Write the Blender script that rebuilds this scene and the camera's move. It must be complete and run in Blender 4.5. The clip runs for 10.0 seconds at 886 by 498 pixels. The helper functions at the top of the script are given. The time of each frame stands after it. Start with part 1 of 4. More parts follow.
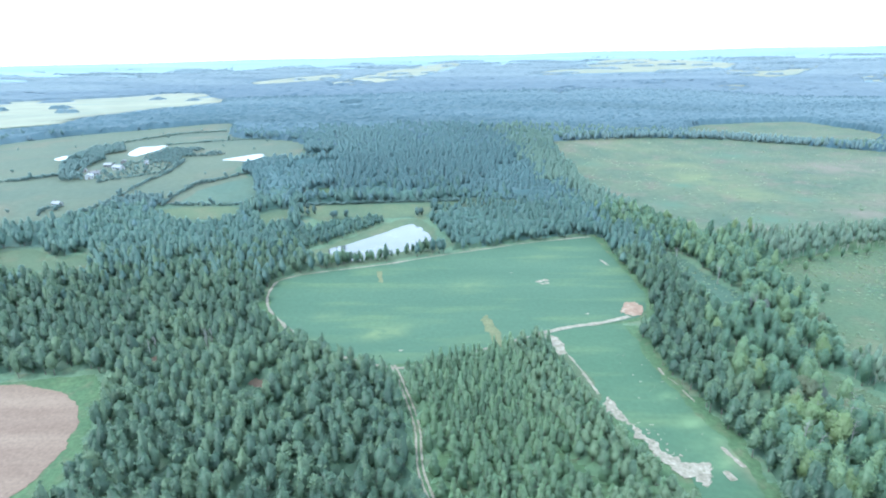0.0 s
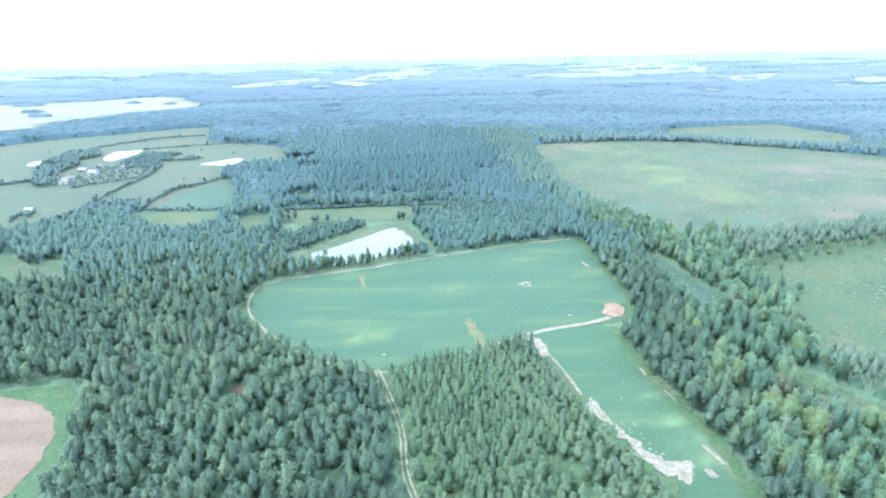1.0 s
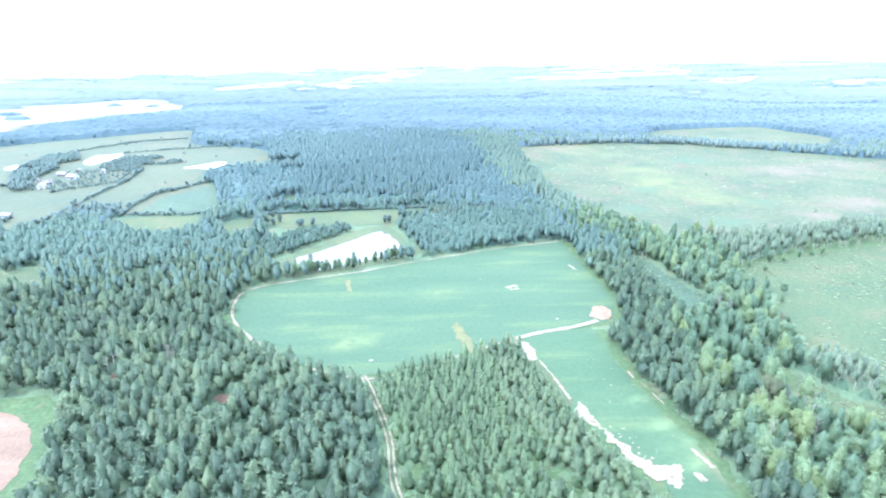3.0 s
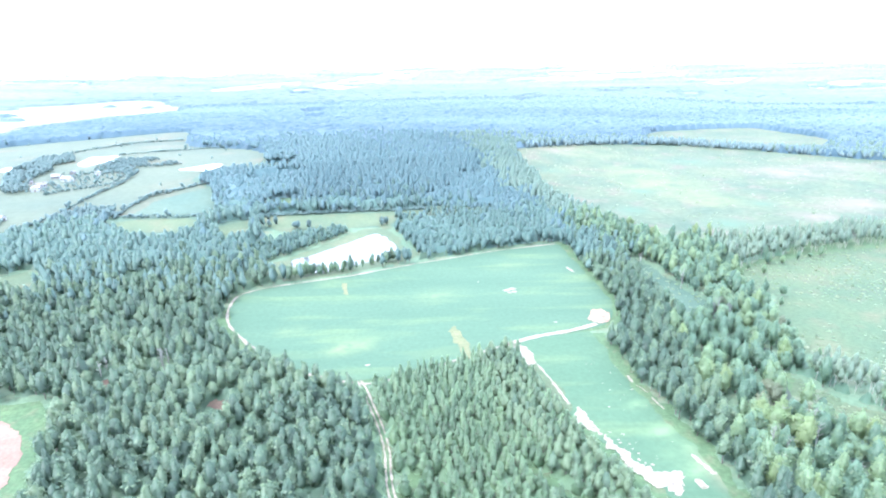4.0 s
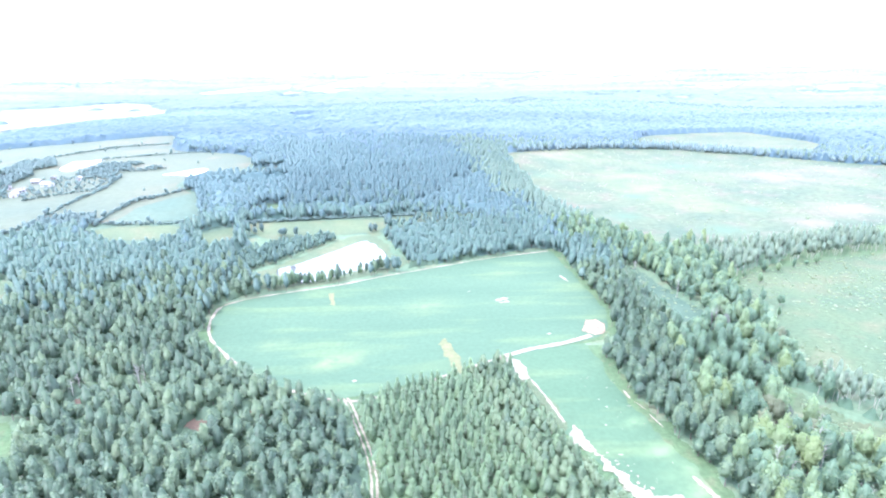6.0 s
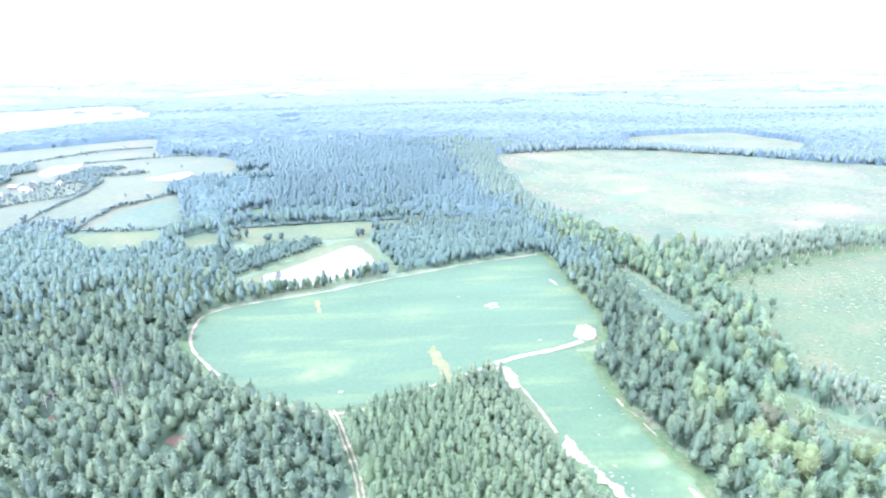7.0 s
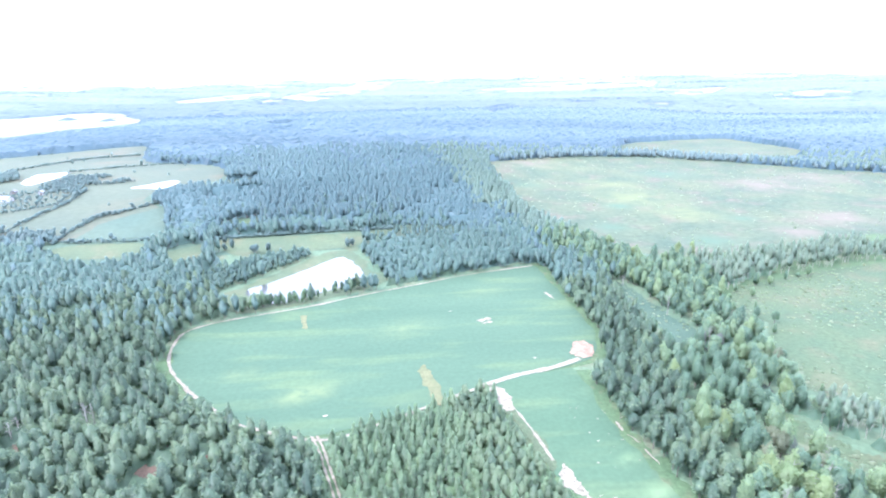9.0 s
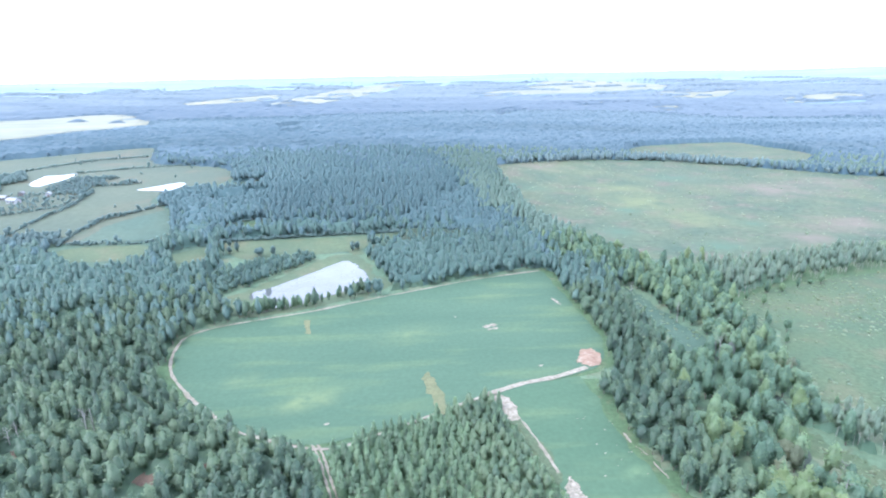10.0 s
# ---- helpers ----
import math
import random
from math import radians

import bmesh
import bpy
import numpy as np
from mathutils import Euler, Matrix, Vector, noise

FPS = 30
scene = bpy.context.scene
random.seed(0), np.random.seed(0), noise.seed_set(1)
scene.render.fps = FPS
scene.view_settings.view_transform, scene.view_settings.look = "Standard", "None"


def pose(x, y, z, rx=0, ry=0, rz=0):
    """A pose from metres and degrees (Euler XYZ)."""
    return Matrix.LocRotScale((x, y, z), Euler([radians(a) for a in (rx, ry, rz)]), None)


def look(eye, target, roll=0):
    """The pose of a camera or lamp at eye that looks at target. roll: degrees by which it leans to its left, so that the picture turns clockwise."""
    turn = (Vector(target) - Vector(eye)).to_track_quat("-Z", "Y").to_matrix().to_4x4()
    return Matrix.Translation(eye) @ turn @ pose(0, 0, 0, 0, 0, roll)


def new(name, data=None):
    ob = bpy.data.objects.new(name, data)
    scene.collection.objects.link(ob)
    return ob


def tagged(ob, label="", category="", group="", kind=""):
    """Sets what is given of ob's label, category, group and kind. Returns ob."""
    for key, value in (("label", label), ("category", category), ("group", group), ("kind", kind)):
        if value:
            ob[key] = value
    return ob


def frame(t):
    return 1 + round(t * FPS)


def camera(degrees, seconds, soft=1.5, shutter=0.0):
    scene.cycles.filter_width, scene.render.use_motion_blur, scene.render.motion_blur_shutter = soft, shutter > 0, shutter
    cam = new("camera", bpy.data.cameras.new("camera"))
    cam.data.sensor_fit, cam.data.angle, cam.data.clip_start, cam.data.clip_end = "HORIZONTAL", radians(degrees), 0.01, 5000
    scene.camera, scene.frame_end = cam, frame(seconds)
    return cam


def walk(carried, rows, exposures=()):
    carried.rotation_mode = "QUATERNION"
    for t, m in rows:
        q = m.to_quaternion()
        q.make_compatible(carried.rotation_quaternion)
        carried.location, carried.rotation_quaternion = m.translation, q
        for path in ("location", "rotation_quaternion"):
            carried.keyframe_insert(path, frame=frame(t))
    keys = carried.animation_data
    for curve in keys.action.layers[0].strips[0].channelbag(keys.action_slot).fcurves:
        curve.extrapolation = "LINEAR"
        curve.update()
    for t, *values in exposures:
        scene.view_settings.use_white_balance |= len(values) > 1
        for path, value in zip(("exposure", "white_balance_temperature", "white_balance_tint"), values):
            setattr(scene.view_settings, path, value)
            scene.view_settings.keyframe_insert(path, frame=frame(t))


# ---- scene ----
cam = camera(76.1, 10.0, soft=2.0)
PATH = [
    (0, (9.385, 2.355, 126.524), (9.305, 4.241, 125.864), -1.4),
    (0.5, (9.158, 2.262, 126.534), (9.121, 4.152, 125.879), -1.4),
    (1, (8.945, 2.218, 126.548), (8.93, 4.109, 125.898), -1.3),
    (1.5, (8.772, 2.316, 126.567), (8.771, 4.209, 125.922), -1.2),
    (2, (8.656, 2.678, 126.588), (8.666, 4.572, 125.945), -1.2),
    (2.5, (8.613, 3.43, 126.614), (8.637, 5.324, 125.97), -1.2),
    (4, (8.723, 7.168, 126.774), (8.767, 9.062, 126.134), -1.2),
    (4.5, (8.865, 8.997, 126.8), (8.913, 10.892, 126.162), -1.2),
    (5, (9.109, 11.362, 126.825), (9.164, 13.257, 126.189), -1.1),
    (6.5, (10.134, 19.925, 126.966), (10.225, 21.822, 126.337), -1.1),
    (7, (10.62, 23.026, 126.987), (10.733, 24.921, 126.36), -1.2),
    (7.5, (11.228, 26.241, 127.002), (11.366, 28.136, 126.377), -1.3),
    (8, (11.921, 29.384, 127.015), (12.077, 31.279, 126.393), -1.3),
    (8.5, (12.65, 32.299, 127.027), (12.806, 34.195, 126.411), -1.3),
    (9, (13.362, 34.868, 127.041), (13.494, 36.768, 126.432), -1.2),
    (9.5, (14.027, 37.085, 127.056), (14.139, 38.988, 126.452), -1.2),
    (10, (14.657, 39.103, 127.068), (14.764, 41.008, 126.467), -1.1),
]

EXPO = [(0.0, 1.84, 5370, 2), (0.5, 2.03, 5410, 3), (1.0, 2.16, 5450, 5), (2.5, 2.51, 5560, 11), (5.0, 2.87, 5700, 21), (7.5, 2.87, 5780, 26), (8.5, 2.76, 5740, 25), (9.2, 2.54, 5680, 23), (9.6, 2.36, 5650, 21), (10.0, 2.02, 5610, 18)]
walk(cam, [(t, look(eye, aim, roll)) for t, eye, aim, roll in PATH], EXPO)

# ---- light ----
SUN_AZ, SUN_EL = -110.0, 58.0          # degrees right of north (+y) and above the horizon
world = bpy.data.worlds.new("sky")
scene.world = world
world.use_nodes = True
wn = world.node_tree
sky = wn.nodes.new("ShaderNodeTexSky")
sky.sky_type, sky.sun_disc = "NISHITA", False
sky.sun_elevation, sky.sun_rotation = radians(SUN_EL), radians(SUN_AZ)
sky.air_density, sky.dust_density, sky.ozone_density = 1.0, 1.0, 1.0
# thin white cloud over the whole sky
cloud = wn.nodes.new("ShaderNodeMix")
cloud.data_type = "RGBA"
cloud.inputs[0].default_value = 0.8
cloud.inputs[7].default_value = (8.0, 8.8, 9.6, 1)
wn.links.new(sky.outputs[0], cloud.inputs[6])
wn.links.new(cloud.outputs[2], wn.nodes["Background"].inputs[0])
wn.nodes["Background"].inputs[1].default_value = 0.12
sun = new("sun", bpy.data.lights.new("sun", "SUN"))
sun.data.energy, sun.data.angle, sun.data.color = 1.2, radians(15), (1.0, 0.96, 0.9)
sx = math.sin(radians(SUN_AZ)) * math.cos(radians(SUN_EL))
sy = math.cos(radians(SUN_AZ)) * math.cos(radians(SUN_EL))
sun.matrix_world = look((sx * 900, sy * 900, math.sin(radians(SUN_EL)) * 900), (0, 0, 0))


# ---- materials ----
def mat(name):
    m = bpy.data.materials.new(name)
    m.use_nodes = True
    return m, m.node_tree, m.node_tree.nodes["Principled BSDF"]


def nz(nt, scale, detail=4.0, stretch=None, turn=0.0, rough=0.55):
    """Noise in world metres; stretch scales the axes."""
    geo = nt.nodes.new("ShaderNodeNewGeometry")
    mp = nt.nodes.new("ShaderNodeMapping")
    mp.inputs["Rotation"].default_value = (0, 0, radians(turn))
    if stretch:
        mp.inputs["Scale"].default_value = stretch
    n = nt.nodes.new("ShaderNodeTexNoise")
    n.inputs["Scale"].default_value, n.inputs["Detail"].default_value, n.inputs["Roughness"].default_value = scale, detail, rough
    nt.links.new(geo.outputs["Position"], mp.inputs[0])
    nt.links.new(mp.outputs[0], n.inputs["Vector"])
    return n.outputs["Fac"]


def ramp(nt, fac, stops):
    r = nt.nodes.new("ShaderNodeValToRGB")
    e = r.color_ramp.elements
    while len(e) < len(stops):
        e.new(0.5)
    for k, (p, c) in enumerate(stops):
        e[k].position, e[k].color = p, (*c, 1)
    nt.links.new(fac, r.inputs[0])
    return r.outputs[0]


def mix(nt, fac, a, b, kind="MIX"):
    m = nt.nodes.new("ShaderNodeMix")
    m.data_type, m.blend_type = "RGBA", kind
    for k, v in ((0, fac), (6, a), (7, b)):
        if isinstance(v, (int, float)):
            m.inputs[k].default_value = v
        elif isinstance(v, tuple):
            m.inputs[k].default_value = (*v, 1)
        else:
            nt.links.new(v, m.inputs[k])
    return m.outputs[2]


def bump(nt, bsdf, fac, strength, dist):
    b = nt.nodes.new("ShaderNodeBump")
    b.inputs["Strength"].default_value, b.inputs["Distance"].default_value = strength, dist
    nt.links.new(fac, b.inputs["Height"])
    nt.links.new(b.outputs[0], bsdf.inputs["Normal"])


def earth(name, lo, hi, big=0.02, small=0.35, third=None, amount=0.5, stretch=None, turn=0.0, rough=0.9, relief=0.3):
    """Ground cover with broad patches and fine mottling."""
    m, nt, b = mat(name)
    wide = ramp(nt, nz(nt, big, 4, stretch, turn), [(0.32, lo), (0.68, hi)])
    if third:
        wide = mix(nt, ramp(nt, nz(nt, big * 1.7, 3, stretch, turn + 30), [(0.52, (0, 0, 0)), (0.72, (1, 1, 1))]), wide, third)
    fine = ramp(nt, nz(nt, small, 6), [(0.3, (1 - amount,) * 3), (0.7, (1 + 0 * amount,) * 3)])
    col = mix(nt, 1.0, wide, fine, "MULTIPLY")
    nt.links.new(col, b.inputs["Base Color"])
    b.inputs["Roughness"].default_value = rough
    b.inputs["Specular IOR Level"].default_value = 0.2
    bump(nt, b, nz(nt, small * 3, 4), relief, 0.3)
    return m


def leaves(name, dark, mid, light, tilt=1.3):
    """Foliage: tint differs from tree to tree, mottling inside the crown."""
    m, nt, b = mat(name)
    at = nt.nodes.new("ShaderNodeAttribute")
    at.attribute_name = "tint"
    info = nt.nodes.new("ShaderNodeObjectInfo")
    ma = nt.nodes.new("ShaderNodeMath")
    ma.operation = "MULTIPLY_ADD"
    nt.links.new(info.outputs["Random"], ma.inputs[0])
    ma.inputs[1].default_value = 0.12
    nt.links.new(at.outputs["Fac"], ma.inputs[2])
    col = ramp(nt, ma.outputs[0], [(0.05, dark), (0.5, mid), (1.0, light)])
    fine = ramp(nt, nz(nt, 1.6, 5), [(0.3, (0.76, 0.77, 0.79)), (0.7, (1.04, 1.04, 1.02))])
    nt.links.new(mix(nt, 1.0, col, fine, "MULTIPLY"), b.inputs["Base Color"])
    b.inputs["Roughness"].default_value = 0.5
    b.inputs["Specular IOR Level"].default_value = 0.5
    through_leaf = nt.nodes.new("ShaderNodeBsdfTranslucent")
    nt.links.new(col, through_leaf.inputs[0])
    both = nt.nodes.new("ShaderNodeMixShader")
    both.inputs[0].default_value = 0.5
    nt.links.new(b.outputs[0], both.inputs[1])
    nt.links.new(through_leaf.outputs[0], both.inputs[2])
    nt.links.new(both.outputs[0], nt.nodes["Material Output"].inputs[0])
    # leaves scatter light by the bulk of the crown as much as by their own tilt
    bulk = nt.nodes.new("ShaderNodeAttribute")
    bulk.attribute_name = "outward"
    tow = nt.nodes.new("ShaderNodeVectorTransform")
    tow.vector_type, tow.convert_from, tow.convert_to = "NORMAL", "OBJECT", "WORLD"
    nt.links.new(bulk.outputs["Vector"], tow.inputs[0])
    geo = nt.nodes.new("ShaderNodeNewGeometry")
    own = nt.nodes.new("ShaderNodeVectorMath")
    own.operation = "SCALE"
    own.inputs[3].default_value = tilt
    nt.links.new(geo.outputs["Normal"], own.inputs[0])
    add = nt.nodes.new("ShaderNodeVectorMath")
    nt.links.new(own.outputs[0], add.inputs[0])
    nt.links.new(tow.outputs[0], add.inputs[1])
    unit = nt.nodes.new("ShaderNodeVectorMath")
    unit.operation = "NORMALIZE"
    nt.links.new(add.outputs[0], unit.inputs[0])
    nt.links.new(unit.outputs[0], b.inputs["Normal"])
    nt.links.new(unit.outputs[0], through_leaf.inputs["Normal"])
    return m


def plain(name, col, rough=0.7, var=0.3, scale=2.0):
    m, nt, b = mat(name)
    f = ramp(nt, nz(nt, scale, 5), [(0.3, tuple(c * (1 - var) for c in col)), (0.7, col)])
    nt.links.new(f, b.inputs["Base Color"])
    b.inputs["Roughness"].default_value = rough
    return m


def water(name, col=(0.055, 0.06, 0.06)):
    m, nt, b = mat(name)
    f = ramp(nt, nz(nt, 0.05, 3), [(0.3, col), (0.7, tuple(1.5 * c for c in col))])
    nt.links.new(f, b.inputs["Base Color"])
    b.inputs["Roughness"].default_value, b.inputs["IOR"].default_value = 0.06, 1.33
    b.inputs["Specular IOR Level"].default_value = 1.0
    bump(nt, b, nz(nt, 0.8, 3), 0.04, 0.05)
    return m


M_FLOOR = earth("forest_floor", (0.082, 0.136, 0.084), (0.105, 0.155, 0.094), 0.05, 0.5, (0.125, 0.138, 0.085), 0.35)
M_MIDFLOOR = earth("woodland_floor", (0.062, 0.106, 0.074), (0.08, 0.12, 0.083), 0.02, 0.3, (0.094, 0.117, 0.078), 0.35)
M_SCRUB_E = earth("green_scrub", (0.057, 0.096, 0.056), (0.080, 0.111, 0.059), 0.03, 0.5, (0.104, 0.11, 0.066), 0.4)

M_CROP = earth("crop", (0.049, 0.090, 0.057), (0.058, 0.101, 0.063), 0.03, 0.5, (0.078, 0.119, 0.063), 0.16, (0.3, 1.5, 1), -21, 0.9, 0.1)


def blot(material, spots, colour, grain=0.12, turn=21, flat=0.55):
    """Patches of another growth, uneven inside, at (x, y, radius, amount)."""
    nt = material.node_tree
    base = nt.nodes["Principled BSDF"].inputs["Base Color"]
    for bx, by, br, amount in spots:
        link = base.links[0].from_socket
        geo = nt.nodes.new("ShaderNodeNewGeometry")
        mp = nt.nodes.new("ShaderNodeMapping")
        mp.vector_type = "TEXTURE"
        mp.inputs["Location"].default_value, mp.inputs["Scale"].default_value = (bx, by, 0), (br, br * flat, 50)
        mp.inputs["Rotation"].default_value = (0, 0, radians(turn))
        ball = nt.nodes.new("ShaderNodeTexGradient")
        ball.gradient_type = "QUADRATIC_SPHERE"
        nt.links.new(geo.outputs["Position"], mp.inputs[0])
        nt.links.new(mp.outputs[0], ball.inputs[0])
        patchy = mix(nt, 1.0, ball.outputs["Color"], ramp(nt, nz(nt, grain, 4), [(0.3, (0.3 * amount,) * 3), (0.7, (2 * amount,) * 3)]), "MULTIPLY")
        nt.links.new(mix(nt, patchy, link, colour), base)


blot(M_CROP, ((-30, 243, 22, 0.75), (-62, 262, 16, 0.35), (10, 300, 30, 0.3), (60, 345, 26, 0.25)), (0.12, 0.152, 0.072))
M_CROP_STRIP = earth("crop_strip", (0.049, 0.092, 0.055), (0.057, 0.101, 0.060), 0.03, 0.5, (0.082, 0.124, 0.065), 0.16, (0.3, 1.5, 1), -21, 0.9, 0.1)
blot(M_CROP_STRIP, ((95, 165, 22, 0.5), (90, 235, 14, 0.3), (86, 190, 10, 0.9), (89, 174, 12, 1.0), (92, 154, 13, 1.0)), (0.1, 0.15, 0.08))
blot(M_CROP_STRIP, ((101, 150, 20, 1.0), (98, 178, 15, 0.7)), (0.135, 0.13, 0.08), 0.12, -70)
M_MARGIN = earth("rough_grass", (0.055, 0.10, 0.05), (0.08, 0.125, 0.06), 0.08, 0.6, (0.10, 0.115, 0.065), 0.35)
M_DITCH = earth("ditch_grass", (0.046, 0.084, 0.06), (0.062, 0.1, 0.068), 0.08, 0.6, None, 0.3)
M_SCRUB = earth("cutover_scrub", (0.058, 0.09, 0.061), (0.103, 0.123, 0.073), 0.02, 0.2, (0.118, 0.108, 0.081), 0.4)
blot(M_SCRUB, ((242, 570, 75, 1.0), (262, 505, 55, 0.9), (240, 640, 70, 0.7), (190, 760, 90, 0.6)), (0.104, 0.122, 0.063), 0.04, 0, 0.9)
blot(M_SCRUB, ((404, 610, 80, 1.0), (377, 470, 55, 1.0), (316, 436, 34, 1.0), (182, 765, 60, 0.8), (480, 640, 70, 0.7)), (0.118, 0.104, 0.08), 0.05, 0, 0.8)
blot(M_SCRUB, ((240, 424, 42, 1.0), (215, 540, 30, 1.0), (180, 470, 40, 0.9), (330, 690, 70, 0.8), (300, 480, 30, 0.8), (150, 640, 40, 0.7)), (0.06, 0.098, 0.064), 0.08, 0, 0.7)
M_PASTURE = earth("pasture", (0.066, 0.089, 0.065), (0.086, 0.104, 0.070), 0.012, 0.2, (0.1, 0.1, 0.068), 0.25)
M_PASTURE_G = earth("green_pasture", (0.062, 0.098, 0.073), (0.08, 0.112, 0.078), 0.02, 0.25, None, 0.25)
M_MEADOW = earth("meadow_grass", (0.064, 0.095, 0.058), (0.086, 0.112, 0.062), 0.03, 0.4, (0.104, 0.112, 0.066), 0.25)
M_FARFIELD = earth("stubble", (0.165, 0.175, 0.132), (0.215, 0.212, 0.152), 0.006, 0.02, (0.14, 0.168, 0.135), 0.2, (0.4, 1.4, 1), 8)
M_PLOUGH = earth("ploughed_soil", (0.152, 0.106, 0.08), (0.195, 0.142, 0.107), 0.05, 0.8, None, 0.25, (0.3, 2, 1), 60)
M_SAND = earth("pale_sand", (0.19, 0.168, 0.13), (0.295, 0.266, 0.213), 0.35, 1.2, (0.138, 0.13, 0.09), 0.42)
M_CLAY = earth("red_clay", (0.185, 0.118, 0.083), (0.25, 0.175, 0.128), 0.3, 1.2, (0.28, 0.235, 0.18), 0.25)
M_YELLOW = earth("dry_grass", (0.1, 0.114, 0.059), (0.136, 0.139, 0.075), 0.2, 1.0, None, 0.3)
M_WATER = water("pond_water")
M_PINE = leaves("pine_needles", (0.108, 0.185, 0.102), (0.153, 0.25, 0.137), (0.216, 0.326, 0.166), 0.6)
M_MIXED = leaves("woodland_needles", (0.060, 0.115, 0.077), (0.099, 0.170, 0.104), (0.164, 0.242, 0.131), 0.85)
M_HARD = leaves("broad_leaves", (0.092, 0.172, 0.112), (0.136, 0.234, 0.143), (0.218, 0.312, 0.150), 1.05)
# middle-distance copy of the broad leaves, made bluer and paler as painted haze
M_HARD_HAZE = leaves("belt_leaves", (0.130, 0.212, 0.167), (0.172, 0.260, 0.197), (0.220, 0.305, 0.214), 1.0)
M_SLENDER = leaves("grey_green_leaves", (0.143, 0.220, 0.158), (0.182, 0.268, 0.184), (0.222, 0.300, 0.198), 0.9)
M_GOLD = leaves("yellow_green_leaves", (0.148, 0.228, 0.102), (0.192, 0.278, 0.12), (0.236, 0.315, 0.138), 0.8)
M_TAWNY = leaves("tawny_leaves", (0.135, 0.17, 0.10), (0.168, 0.205, 0.122), (0.205, 0.238, 0.138), 0.9)
M_LILAC = leaves("greyish_purple_twigs", (0.138, 0.165, 0.148), (0.165, 0.192, 0.172), (0.195, 0.22, 0.192), 1.0)
M_BUSH = leaves("scrub_leaves", (0.13, 0.195, 0.11), (0.17, 0.235, 0.13), (0.225, 0.26, 0.15), 0.5)
# leaf colours for ever farther stands: bluer and paler, haze painted in
M_BLUE = leaves("haze_tinted_needles", (0.081, 0.155, 0.132), (0.111, 0.200, 0.163), (0.153, 0.246, 0.185), 1.0)
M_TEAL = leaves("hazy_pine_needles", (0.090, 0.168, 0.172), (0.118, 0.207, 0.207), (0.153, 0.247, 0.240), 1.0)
M_FAR = leaves("haze_tinted_woods", (0.076, 0.143, 0.172), (0.103, 0.177, 0.213), (0.150, 0.228, 0.262), 0.8)
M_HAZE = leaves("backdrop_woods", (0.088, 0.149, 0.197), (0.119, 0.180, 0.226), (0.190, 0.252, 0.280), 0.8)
# belt and hedge leaves likewise carry haze in their colour
M_BELT = leaves("haze_paled_belt", (0.16, 0.25, 0.255), (0.19, 0.285, 0.28), (0.225, 0.31, 0.295), 0.8)
M_HEDGE = leaves("haze_tinted_hedge", (0.090, 0.160, 0.150), (0.119, 0.196, 0.178), (0.152, 0.232, 0.2), 1.0)
M_BARK = plain("bark", (0.147, 0.126, 0.108), 0.9, 0.4, 3)
M_SNAG = plain("dead_wood", (0.27, 0.275, 0.245), 0.85, 0.3, 3)
M_CLAYDARK = earth("clay_scar", (0.118, 0.082, 0.06), (0.142, 0.101, 0.073), 0.3, 1.2, None, 0.3)
M_PALEBARK = plain("pale_bark", (0.42, 0.41, 0.36), 0.85, 0.3, 3)


# ---- the lie of the land ----
def ease(u):
    u = np.clip(u, 0, 1)
    return u * u * (3 - 2 * u)


def lie(x, y):
    """Height of the ground: level round the crop field, rising to pasture in the north-west; the far rim is raised to
    fit the camera's horizon.
    """
    x, y = np.asarray(x, float), np.asarray(y, float)
    r = np.hypot(x, y)
    hills = np.sin(x * 0.0021 + 1.0) * np.cos(y * 0.0017) + 0.6 * np.sin(x * 0.0047 - y * 0.002)
    z = 20 * ease((y - 330 - 1.2 * x) / 600) * (1 - ease((r - 1500) / 1500)) + (97 + 5 * hills) * ease((r - 1600) / 3600)
    shelf = np.exp(-(((x + 46) / 58) ** 2 + ((y - 373) / 58) ** 2) ** 2)      # the pond's level shelf
    return z + (1.6 - z) * shelf


def inside(px, py, poly):
    """Which points lie in a polygon."""
    res = np.zeros(len(px), bool)
    n = len(poly)
    for a in range(n):
        (x1, y1), (x2, y2) = poly[a], poly[(a + 1) % n]
        if y1 != y2:
            res ^= ((y1 > py) != (y2 > py)) & (px < (x2 - x1) * (py - y1) / (y2 - y1) + x1)
    return res


def away(px, py, line):
    """Distance of points from a polyline."""
    best = np.full(len(px), 1e9)
    for (x1, y1), (x2, y2) in zip(line[:-1], line[1:]):
        dx, dy = x2 - x1, y2 - y1
        u = np.clip(((px - x1) * dx + (py - y1) * dy) / (dx * dx + dy * dy + 1e-9), 0, 1)
        best = np.minimum(best, np.hypot(px - x1 - u * dx, py - y1 - u * dy))
    return best


def spline(pts, closed, per):
    """Catmull-Rom through points."""
    n, out = len(pts), []
    for a in range(n if closed else n - 1):
        p = [Vector(pts[(a + k) % n] if closed else pts[min(max(a + k, 0), n - 1)]) for k in (-1, 0, 1, 2)]
        for k in range(per):
            u = k / per
            out.append(0.5 * ((2 * p[1]) + (p[2] - p[0]) * u + (2 * p[0] - 5 * p[1] + 4 * p[2] - p[3]) * u * u + (3 * p[1] - p[0] - 3 * p[2] + p[3]) * u ** 3))
    if not closed:
        out.append(Vector(pts[-1]))
    return out


